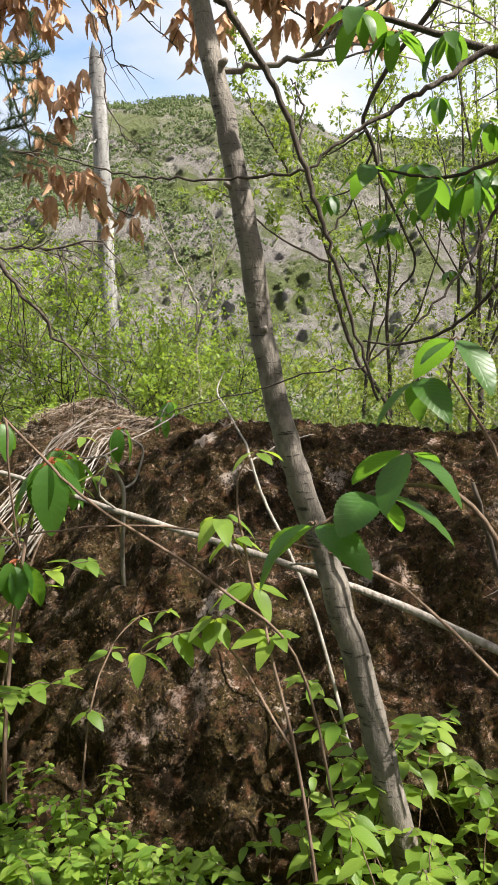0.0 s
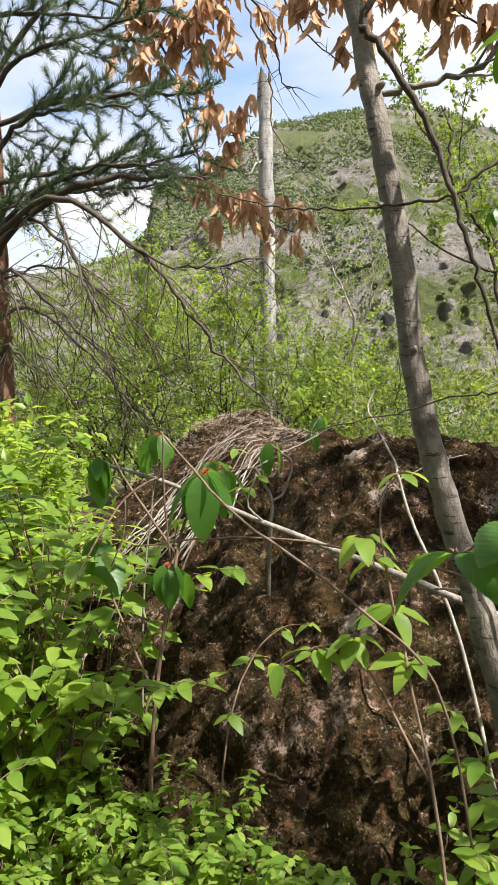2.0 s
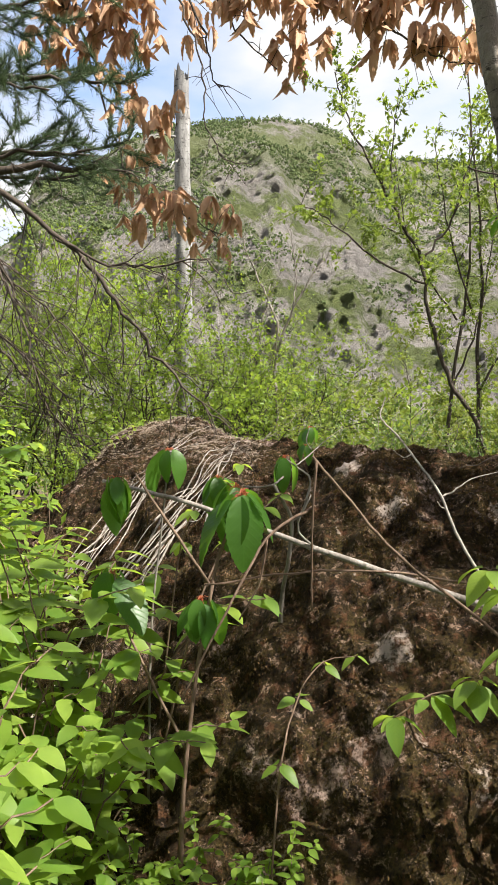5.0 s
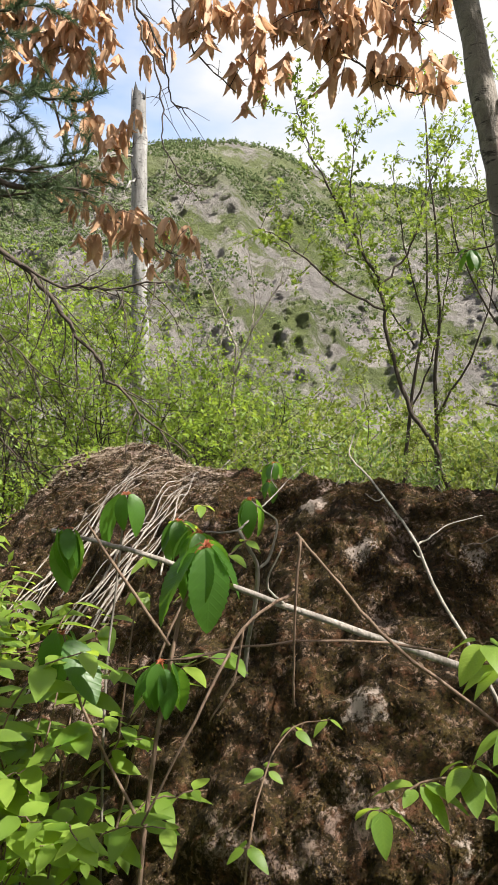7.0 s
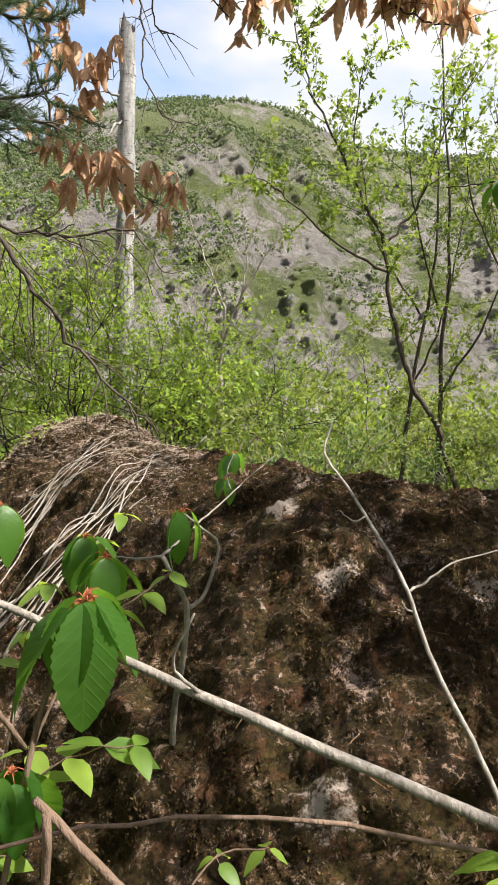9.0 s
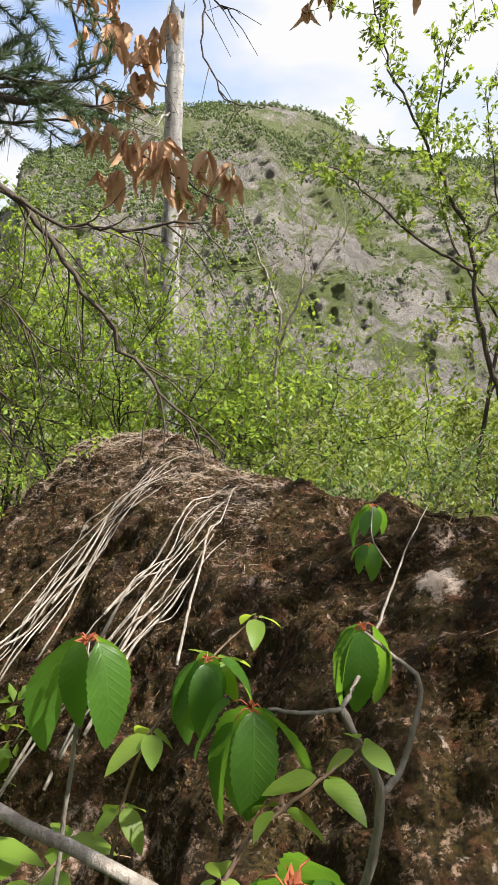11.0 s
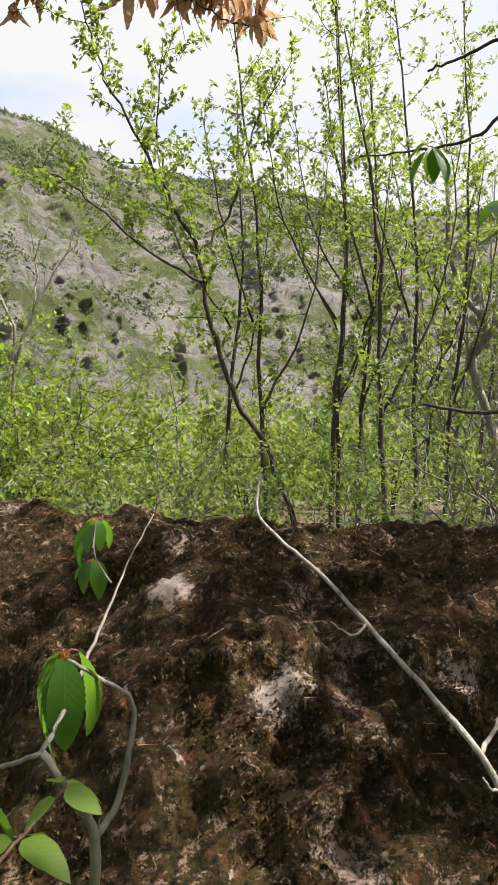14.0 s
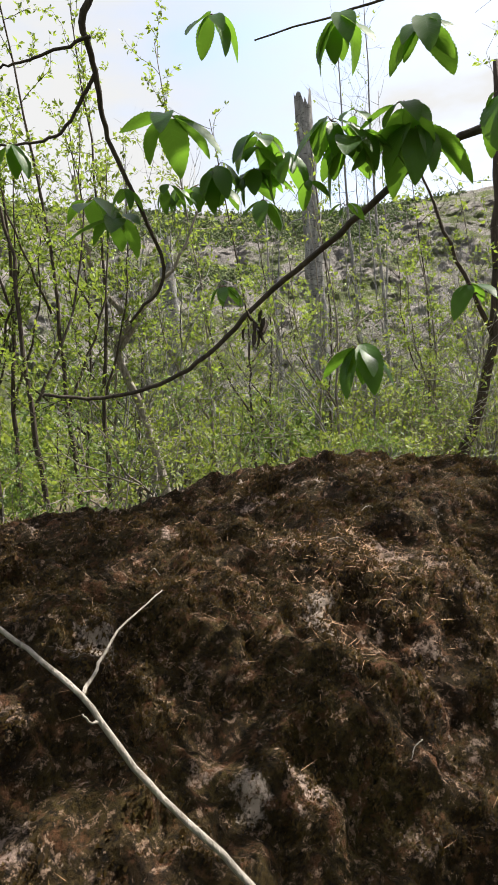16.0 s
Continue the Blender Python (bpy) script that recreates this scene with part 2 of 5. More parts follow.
NEEDLE_DRY = leaf_material("dry_needles", (0.24, 0.12, 0.06), (0.50, 0.32, 0.19), (0.4, 0.22, 0.1), 0.15, 0.7)
STRAW = leaf_material("pale_straw", (0.26, 0.20, 0.155), (0.60, 0.49, 0.40), (0.4, 0.3, 0.2), 0.15, 0.8)
SCRUB = leaf_material("mountain_scrub", (0.045, 0.068, 0.03), (0.17, 0.22, 0.075), (0.15, 0.20, 0.06), 0.2, 0.8)
DUFF = leaf_material("leaf_litter", (0.12, 0.065, 0.035), (0.34, 0.21, 0.12), (0.3, 0.16, 0.07), 0.15, 0.8)
BUD = leaf_material("red_bud_scales", (0.28, 0.07, 0.035), (0.45, 0.16, 0.08), (0.5, 0.15, 0.06), 0.35, 0.6)


# ---- mesh helpers ----
def mesh_object(name, verts, faces, mat, parent=None, label="", smooth=True):
    me = bpy.data.meshes.new(name)
    me.from_pydata([tuple(v) for v in verts], [], faces)
    me.materials.append(mat)
    if smooth:
        me.polygons.foreach_set("use_smooth", [True] * len(me.polygons))
    me.update()
    ob = new(name, me)
    if parent:
        ob.parent = parent
    if label:
        ob["label"] = label
    return ob


def thing(name, place, label, category, group="", kind=""):
    ob = new(name)
    ob.empty_display_size = 0.1
    ob.matrix_basis = Matrix.Translation(place)
    return tagged(ob, label, category, group, kind)


def smoothed(points, steps=5, wobble=0.0, rnd=random):
    """A Catmull-Rom line through the points."""
    p = [Vector(q) for q in points]
    p = [2 * p[0] - p[1]] + p + [2 * p[-1] - p[-2]]
    out = []
    for i in range(1, len(p) - 2):
        a, b, c, d = p[i - 1:i + 3]
        for k in range(steps):
            t = k / steps
            q = 0.5 * (2 * b + (c - a) * t + (2 * a - 5 * b + 4 * c - d) * t * t + (3 * b - a - 3 * c + d) * t ** 3)
            if wobble and (i > 1 or k):
                q = q + Vector((rnd.gauss(0, wobble), rnd.gauss(0, wobble), rnd.gauss(0, wobble)))
            out.append(q)
    out.append(p[-2])
    return out


class Tubes:
    """Collects tapered tubes into one mesh."""

    def __init__(self):
        self.verts, self.faces = [], []

    def add(self, line, r0, r1, sides=6, knots=0.0, rnd=random):
        n, base = len(line), len(self.verts)
        side = Vector((0.3, 0.9, 0.2))
        for i, q in enumerate(line):
            d = (line[min(i + 1, n - 1)] - line[max(i - 1, 0)]).normalized()
            u = d.cross(side)
            if u.length < 1e-3:
                u = d.cross(Vector((1, 0, 0)))
            u.normalize()
            v = d.cross(u)
            r = r0 + (r1 - r0) * i / (n - 1)
            if knots:
                r *= 1 + rnd.uniform(-knots, knots)
            for k in range(sides):
                a = 2 * math.pi * k / sides
                self.verts.append(q + r * (math.cos(a) * u + math.sin(a) * v))
        for i in range(n - 1):
            for k in range(sides):
                k2 = (k + 1) % sides
                self.faces.append((base + i * sides + k, base + i * sides + k2, base + (i + 1) * sides + k2, base + (i + 1) * sides + k))
        self.faces.append(tuple(base + (n - 1) * sides + k for k in range(sides)))
        self.faces.append(tuple(base + k for k in reversed(range(sides))))

    def part(self, name, mat, parent, label=""):
        at = parent.matrix_basis.translation if parent else Vector()
        return mesh_object(name, [v - at for v in self.verts], self.faces, mat, parent, label)


def leaf_shape(width, rows, fold=0.25, droop=0.2, teeth=0.0, wave=0.0, tip=1.0, seed=0):
    """A leaf 1 long along +y, its upper side to +z: (vertices, faces)."""
    rnd = random.Random(seed)
    verts, faces = [], []
    for i in range(rows + 1):
        t = i / rows
        w = width * 0.5 * (math.sin(math.pi * t ** 0.85) ** 0.7 if 0 < t < 1 else 0.0) * (1 - 0.25 * t * tip)
        if 0 < t < 1:
            w *= 1 + teeth * (1 if i % 2 else -1)
        z = -droop * t * t
        wv = wave * rnd.uniform(-1, 1)
        verts += [(-w, t, z + fold * w + wv), (0, t, z), (w, t, z + fold * w - wv)]
    for i in range(rows):
        a = 3 * i
        faces += [(a, a + 1, a + 4, a + 3), (a + 1, a + 2, a + 5, a + 4)]
    return np.array(verts), faces


SMALL_LEAF = (np.array([(0, 0, 0), (-0.26, 0.45, 0.06), (0, 0.5, -0.02), (0.26, 0.45, 0.06), (0, 1, -0.1)]), [(0, 2, 1), (0, 3, 2), (1, 2, 4), (2, 3, 4)])
BLADE = (np.array([(-0.013, 0, 0), (0.013, 0, 0), (0, 1, 0)]), [(0, 1, 2)])
NEEDLE_BLADE = (np.array([(-0.034, 0, 0), (0.034, 0, 0), (0, 1, 0)]), [(0, 1, 2)])
CURLED = leaf_shape(0.36, 12, 0.8, 0.22, 0.10, 0.03, seed=5)
CURLED2 = leaf_shape(0.34, 12, -0.9, -0.2, 0.10, 0.03, seed=8)
CLUMP = (np.array([(0, 0, 1), (0.9, 0.1, 0.25), (0.2, 0.85, 0.4), (-0.8, 0.4, 0.2), (-0.55, -0.7, 0.35), (0.45, -0.8, 0.3), (0, 0, -0.5)]),
         [(0, 1, 2), (0, 2, 3), (0, 3, 4), (0, 4, 5), (0, 5, 1), (6, 2, 1), (6, 3, 2), (6, 4, 3), (6, 5, 4), (6, 1, 5)])


def basis(direction, up):
    """Columns: right, direction, up."""
    d = direction / (np.linalg.norm(direction) + 1e-9)
    r = np.cross(d, up)
    n = np.linalg.norm(r)
    if n < 1e-4:
        r, n = np.cross(d, np.array([1.0, 0.1, 0.0])), 1.0
    r = r / (np.linalg.norm(r) + 1e-9)
    return np.stack([r, d, np.cross(r, d)], 1)


def scattered(name, shape, places, mat, parent=None, label="", smooth=False):
    """One mesh of many copies of a small shape; places: (position, direction, up, size)."""
    sv, sf = shape
    n, k = len(places), len(sv)
    verts = np.empty((n, k, 3))
    at = np.array(parent.matrix_basis.translation) if parent else np.zeros(3)
    for i, (p, d, u, s) in enumerate(places):
        verts[i] = (sv * s) @ basis(np.asarray(d, float), np.asarray(u, float)).T + np.asarray(p) - at
    faces = []
    for i in range(n):
        o = i * k
        faces += [tuple(o + j for j in f) for f in sf]
    return mesh_object(name, verts.reshape(-1, 3), faces, mat, parent, label, smooth)


def part_copy(name, mesh, m, parent):
    """A part that shares its mesh; m is given in the parent's space."""
    ob = new(name, mesh)
    ob.parent = parent
    ob.matrix_basis = m
    return ob


def leaf_pose(p, d, up, s):
    b = basis(np.asarray(d, float), np.asarray(up, float))
    m = Matrix([[*(b[i] * s), p[i]] for i in range(3)] + [[0, 0, 0, 1]])
    return m


def shape_mesh(name, shape, mat):
    me = bpy.data.meshes.new(name)
    me.from_pydata([tuple(v) for v in shape[0]], [], shape[1])
    me.materials.append(mat)
    me.polygons.foreach_set("use_smooth", [True] * len(me.polygons))
    me.update()
    return me


def unit(rnd):
    v = np.array([rnd.gauss(0, 1), rnd.gauss(0, 1), rnd.gauss(0, 1)])
    return v / np.linalg.norm(v)


# ---- the boulder's form and the ground ----
def lerp_table(x, table):
    return float(np.interp(x, [p[0] for p in table], [p[1] for p in table]))


FOOT = [(-3.0, 4.6), (-2.2, 3.4), (-1.6, 2.6), (-1.1, 2.0), (-0.6, 1.62), (0.0, 1.45), (1.0, 1.45), (2.0, 1.55), (3.2, 2.2)]
CREST_Y = [(-3.0, 6.2), (-2.0, 5.7), (-1.5, 5.2), (-1.0, 4.6), (-0.6, 3.9), (-0.4, 3.6), (0.2, 3.1), (1.0, 3.05), (2.0, 3.1), (3.2, 3.2)]
CREST_Z = [(-3.0, 0.1), (-2.4, 0.58), (-2.0, 0.97), (-1.6, 1.11), (-1.2, 1.13), (-0.85, 1.03), (-0.6, 1.03), (-0.4, 1.05), (-0.1, 1.11), (0.2, 1.08), (0.5, 1.02), (1.0, 0.99), (1.6, 1.05), (2.4, 1.0), (3.2, 0.3)]
BEND = [(-1.3, 1.15), (-0.85, 1.9), (-0.6, 2.3), (-0.35, 2.8)]


def boulder_height(x, y):
    f, c, top = lerp_table(x, FOOT), lerp_table(x, CREST_Y), lerp_table(x, CREST_Z)
    if y < c:
        s = max(0.0, (y - f) / (c - f))
        z = top * (1 - (1 - min(s, 1)) ** lerp_table(x, BEND)) if s > 0 else (y - f) * 2.5
    else:
        z = top - 0.35 * (y - c) ** 2
    return z


def boulder_point(x, y):
    z = boulder_height(x, y)
    q = Vector((x, y, z))
    rough = noise.fractal(q * 1.6, 0.9, 2.1, 4) * 0.05 + noise.fractal(q * 5.0, 0.6, 2.0, 5) * 0.038 + abs(noise.noise(q * 13)) * 0.026 - abs(noise.noise(q * 4.1 + Vector((2, 5, 1)))) * 0.055 + 0.012
    ridge = noise.ridged_multi_fractal(q * 2.6 + Vector((3, 1, 7)), 0.9, 2.0, 4, 0.9, 2.0) * 0.02
    return Vector((x, y - rough * 0.7 - ridge, z + rough + ridge - 0.03))


def build_boulder():
    nx, ny = 430, 270
    verts = []
    for j in range(ny + 1):
        for i in range(nx + 1):
            x = -3.1 + 6.4 * i / nx
            f = lerp_table(x, FOOT)
            y = f - 0.12 + ((7.2 if x < -0.6 else 5.2 + 2.0 * max(0.0, 0.4 - x)) - f) * (j / ny) ** 1.35
            verts.append(boulder_point(x, y))
    faces = [(j * (nx + 1) + i, j * (nx + 1) + i + 1, (j + 1) * (nx + 1) + i + 1, (j + 1) * (nx + 1) + i) for j in range(ny) for i in range(nx)]
    ob = thing("boulder", (0.4, 2.6, 0), "large rounded boulder covered in brown moss with pale bare and painted sun patches", "boulder")
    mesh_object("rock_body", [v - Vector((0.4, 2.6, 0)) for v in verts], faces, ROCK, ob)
    return ob


def ground_height(x, y):
    z = 0.05 * noise.noise(Vector((x * 0.7, y * 0.7, 3.3))) + 0.02 * noise.noise(Vector((x * 3, y * 3, 9.1)))
    r = math.hypot(x, y)
    if r > 9:
        z -= 0.16 * (min(r, 60) - 9)
    return z


def build_ground():
    rings = [0.0]
    while rings[-1] < 1500:
        rings.append(rings[-1] * 1.055 + 0.08)
    n = 128
    verts = [Vector((0, 2, ground_height(0, 2)))]
    for r in rings[1:]:
        for k in range(n):
            a = 2 * math.pi * k / n
            x, y = r * math.cos(a), 2 + r * math.sin(a)
            verts.append(Vector((x, y, ground_height(x, y))))
    faces = [(0, 1 + k, 1 + (k + 1) % n) for k in range(n)]
    for j in range(len(rings) - 2):
        a, b = 1 + j * n, 1 + (j + 1) * n
        faces += [(a + k, b + k, b + (k + 1) % n, a + (k + 1) % n) for k in range(n)]
    ob = mesh_object("ground", verts, faces, GROUND)
    return tagged(ob, "forest floor of brown litter and soil", "ground", kind="structure")


# ---- the mountain ----
SKYLINE = [(-80, 8), (-50, 8), (-33, 9), (-27, 10.2), (-24.4, 12.2), (-23.8, 15.2), (-22.9, 16.1), (-19.3, 17.1), (-16.6, 19.1), (-13.5, 20.3), (-8.2, 20.9), (-4, 21.1), (-1.5, 20.7), (0.5, 20.3),
           (2.7, 19.2), (5, 18.0), (8.3, 17.5), (12, 17.1), (15, 16.9), (22, 15.5), (31, 13.9), (38, 13.5), (52, 12.3), (62, 12.5), (90, 14)]


def mountain_point(az, s):
    el = lerp_table(az, SKYLINE)
    far = 350.0 + 40 * math.sin(az * 0.09)
    near = 95.0
    top = far * math.tan(radians(el)) + 1.4
    dist = near + (far - near) * s
    z = -10 + (top + 10) * (0.45 * s + 0.55 * s ** 1.25)
    a = radians(az)
    q = Vector((dist * math.sin(a), dist * math.cos(a), z))
    # gullies run down the slope; crags stand out where the rock is bare
    run = Vector((az * 0.17 + s * 1.1, s * 1.5, 4.2))
    g = 0.5 - abs(noise.noise(run)) - 0.5 * abs(noise.noise(run * 2.3)) - 0.3 * abs(noise.noise(run * 5.1))
    c = noise.fractal(q * 0.04, 0.8, 2.1, 4)
    bare = min(1.0, max(0.15, 0.75 + 1.6 * noise.fractal(q * 0.013 + Vector((7, 3, 1)), 0.8, 2.0, 3)))
    tilt = Vector((q.x * 0.10 + q.z * 0.05, q.y * 0.07, q.z * 0.13 - q.x * 0.06))
    k = 0.8 - abs(noise.noise(tilt)) - 0.6 * abs(noise.noise(tilt * 2.2)) - 0.4 * abs(noise.noise(tilt * 4.7)) - 0.25 * abs(noise.noise(tilt * 9.5))
    e = noise.fractal(q * 0.3, 0.7, 2.1, 3)
    edge = min(1.0, 6 * s) * (1.0 if s < 0.9 else max(0.25, (1 - s) * 8))
    push = (14.0 * g + 2.0 * c + 0.7 * e + 3.8 * k * bare) * edge
    out = Vector((math.sin(a), math.cos(a), 0))
    return q - out * push + Vector((0, 0, (1.2 * c + 0.7 * e) * edge))


def build_mountain():
    na, ns = 760, 270
    verts = [mountain_point(-60 + 140 * i / na, j / ns) for j in range(ns + 1) for i in range(na + 1)]
    w = na + 1
    faces = [(j * w + i, j * w + i + 1, (j + 1) * w + i + 1, (j + 1) * w + i) for j in range(ns) for i in range(na)]
    ob = mesh_object("mountain", verts, faces, MOUNTAIN)
    tagged(ob, "steep grey rock mountainside with green scrub", "mountain", kind="structure")
    rnd = random.Random(11)
    places = []
    for _ in range(42000):
        az, s = rnd.uniform(-28, 58), rnd.random() ** 0.8
        p = mountain_point(az, s)
        veg = noise.fractal(p * 0.022 + Vector((1, 4, 2)), 0.7, 2.0, 4)
        if veg + 0.7 * (s - 0.62) < rnd.uniform(-0.1, 0.3):
            continue
        size = rnd.uniform(0.35, 1.0) * (0.6 + 0.6 * s)
        for _ in range(3):
            v = Vector(unit(rnd)) * size * 0.8
            places.append((p + Vector((v.x, v.y, 0.5 * size + abs(v.z) * 1.3)), unit(rnd), unit(rnd), size * rnd.uniform(0.35, 0.75)))
    for _ in range(1100):
        az = rnd.uniform(-30, 62)
        p = mountain_point(az, rnd.uniform(0.975, 1.0))
        h = rnd.uniform(1.0, 3.2)
        for n in range(4):
            places.append((p + Vector((rnd.gauss(0, 0.4), rnd.gauss(0, 0.4), h * n / 4)), unit(rnd), unit(rnd), h * (0.36 - 0.07 * n)))
    tagged(scattered("hillside_scrub", CLUMP, places, SCRUB), "green scrub and low pines on the mountainside", "scrub", kind="stuff")


# ---- plants ----
def grow(tubes, tips, start, direction, length, radius, depth, rnd, spread=0.6, lift=0.15, kids=3, sides=5, crook=0.12):
    """A branch that forks; the places of its twigs go to tips."""
    steps = 5 if depth else 4
    line, p, d = [Vector(start)], Vector(start), Vector(direction).normalized()
    for _ in range(steps):
        d = (d + Vector((rnd.gauss(0, crook), rnd.gauss(0, crook), rnd.gauss(0, crook) + lift * 0.3))).normalized()
        p = p + d * length / steps
        line.append(p.copy())
        if depth <= 1:
            tips.append((p.copy(), d.copy()))
    tubes.add(line, radius, radius * (0.55 if depth else 0.35), sides if depth > 1 else 3)
    if depth:
        for k in range(kids):
            i = rnd.randint(2, steps) if k else steps
            nd = (line[i] - line[i - 1]).normalized() + Vector((rnd.gauss(0, spread), rnd.gauss(0, spread), rnd.gauss(0, spread * 0.8) + lift))
            grow(tubes, tips, line[i], nd, length * rnd.uniform(0.5, 0.8), radius * 0.55, depth - 1, rnd, spread, lift, kids, sides, crook)


def leaves_at(tips, per, size, rnd, scatter=0.05, down=0.0, tuft=4):
    out = []
    for p, d in tips:
        if per < 1 and rnd.random() > per:
            continue
        p = Vector(p) + Vector(unit(rnd)) * scatter * rnd.random()
        for _ in range(tuft):
            v = unit(rnd)
            q = Vector(p) + Vector(v) * scatter * 0.15
            dd = np.array(d) * 0.5 + v + np.array([0, 0, -down])
            up = np.array([rnd.gauss(0, 0.5), rnd.gauss(0, 0.5), 1.0])
            out.append((q, dd, up, size * rnd.uniform(0.6, 1.25)))
    return out


def build_bush(place, height, stems, leaf, per, mat, bark, seed, label, name="bush", spread=0.55, depth=3, lean=0.35, radius=0.012, kids=3, category="bush", group=""):
    rnd = random.Random(seed)
    place = Vector((place[0], place[1], ground_height(place[0], place[1]) - 0.03 if len(place) < 3 else place[2]))
    ob = thing(name, place, label, category, group)
    tips = []
    for _ in range(stems):
        tubes = Tubes()
        d = Vector((rnd.gauss(0, lean), rnd.gauss(0, lean), 1))
        grow(tubes, tips, place + Vector((rnd.gauss(0, 0.08), rnd.gauss(0, 0.08), 0)), d, height * rnd.uniform(0.4, 0.6), radius, depth, rnd, spread, 0.05, kids, 5, 0.2)
        tubes.part("stem", bark, ob)
    scattered("foliage", SMALL_LEAF, leaves_at(tips, per, leaf, rnd, 0.08), mat, ob)
    return ob


def along(lines, rnd, gap, lo=0.2):
    """Places with directions along lines, from the share lo onward."""
    out = []
    for line in lines:
        n = len(line)
        for i in range(int(n * lo), n - 1):
            seg = line[i + 1] - line[i]
            k = max(1, int(seg.length / gap))
            for j in range(k):
                out.append((line[i] + seg * ((j + rnd.random()) / k), seg.normalized()))
    return out


# ---- the large structure ----
build_ground()
build_mountain()
boulder = build_boulder()

LEAF_BROAD = [shape_mesh("leaf_broad", leaf_shape(0.50, 26, 0.22, 0.16 + 0.16 * k, 0.04, 0.006, -0.25, seed=k), CHERRY) for k in range(3)]
LEAF_OVATE = [shape_mesh("leaf_ovate", leaf_shape(0.60, 9, 0.2, 0.12 + 0.14 * k, 0.0, 0.016, 1.3, seed=10 + k), GREEN) for k in range(3)]


# ---- slender leaning tree in front of the boulder ----
def build_slender_tree():
    rnd = random.Random(21)
    ob = thing("slender_tree", (0.47, 1.39, 0), "slender leaning young tree with smooth grey bark", "tree")
    trunk = smoothed([(0.47, 1.39, -0.05), (0.40, 1.39, 0.15), (0.335, 1.39, 0.39), (0.275, 1.39, 0.66), (0.21, 1.39, 0.90), (0.15, 1.39, 1.09), (0.095, 1.38, 1.30), (0.055, 1.37, 1.59),
                      (0.02, 1.37, 1.79), (-0.02, 1.38, 1.99), (-0.08, 1.40, 2.35), (-0.12, 1.45, 2.9), (-0.1, 1.5, 3.6), (-0.14, 1.5, 4.4)], 6, 0.0015, rnd)
    t = Tubes()
    t.add(trunk, 0.034, 0.012, 12, 0.045, rnd)
    t.part("trunk", BARK, ob)
    for q in (20, 27, 38, 44, 51, 58):
        k = Tubes()
        p = trunk[q]
        d = Vector((rnd.uniform(-1, 1), -0.6, 0.3)).normalized()
        k.add([p, p + d * 0.026, p + d * 0.034], 0.010, 0.004, 7)
        k.part("knot", BARK, ob)
    limbs = [[(0.01, 1.38, 1.88), (0.10, 1.37, 1.885), (0.19, 1.36, 1.90), (0.28, 1.33, 1.96), (0.40, 1.28, 2.0), (0.52, 1.2, 2.06)],
             [(-0.1, 1.42, 2.6), (0.1, 1.3, 2.9), (0.45, 1.2, 3.2), (0.8, 1.25, 3.35)],
             [(-0.12, 1.45, 3.0), (-0.4, 1.6, 3.3), (-0.8, 1.8, 3.5)],
             [(-0.11, 1.5, 3.4), (0.15, 1.7, 3.8), (0.5, 1.9, 4.1)]]
    tips = []
    for n, pts in enumerate(limbs):
        line = smoothed(pts, 5, 0.004, rnd)
        b = Tubes()
        b.add(line, 0.009 if n else 0.006, 0.003, 6)
        for p, d in along([line], rnd, 0.12, 0.3):
            grow(b, tips, p, Vector(d) + Vector(unit(rnd)) * 0.8, 0.22, 0.003, 1, rnd, 0.6, 0.1, 2, 4)
        b.part("branch", BARK_PALE if not n else BARK, ob)
    tips = [q for q in tips if q[0].z > 2.15]
    scattered("foliage", leaf_shape(0.5, 4, 0.2, 0.2), leaves_at(tips, 1, 0.075, rnd, 0.05, 0.3), BUSH_DEEP, ob)
    return ob


build_slender_tree()


# ---- leafy sprigs ----
def add_leaf(parent, mesh, p, d, up, size, at):
    return part_copy("leaf", mesh, leaf_pose(Vector(p) - at, d, up, size), parent)


def cluster(parent, at, place, n, size, rnd, meshes, droop=0.8, bud=True):
    """Leaves that hang out from the end of a twig."""
    place = Vector(place)
    a0 = rnd.uniform(0, 6.28)
    stalks = Tubes()
    for k in range(n):
        a = a0 + 2 * math.pi * k / n + rnd.uniform(-0.3, 0.3)
        d = np.array([math.cos(a), math.sin(a), -droop * rnd.uniform(0.5, 1.6)])
        up = np.array([math.cos(a) * 0.6, math.sin(a) * 0.6, 1.0]) + 0.3 * unit(rnd)
        base = place + Vector((math.cos(a), math.sin(a), rnd.uniform(-0.6, 0.6))) * size * rnd.uniform(0.04, 0.2)
        d = d + 0.25 * unit(rnd)
        add_leaf(parent, rnd.choice(meshes), base, d, up, size * rnd.uniform(0.6, 1.2), at)
        stalks.add([place, (place + base) * 0.5 + Vector((0, 0, size * 0.05)), base], 0.0011, 0.0008, 4)
    stalks.part("leaf_stalk", BUD if bud else STICK_BROWN, parent)
    if bud:
        places = [(place, unit(rnd) + np.array([0, 0, 0.6]), unit(rnd), size * rnd.uniform(0.05, 0.12)) for _ in range(16)]
        scattered("bud", SMALL_LEAF, places, BUD, parent, "reddish papery bud scales")["kind"] = "stuff"


def build_branch_with_leaves(name, lines, clusters, label, category, bark, seed, meshes, radii, base=None, n=(3, 5), droop=0.8, bud=True):
    rnd = random.Random(seed)
    at = Vector(base or lines[0][0])
    ob = thing(name, at, label, category)
    for (pts, (r0, r1)) in zip(lines, radii):
        t = Tubes()
        t.add(smoothed(pts, 5, 0.0006, rnd), r0, r1, 7, 0.06, rnd)
        t.part("stem", bark, ob)
    for place, size in clusters:
        cluster(ob, at, place, rnd.randint(*n), size, rnd, meshes, droop, bud)
    return ob


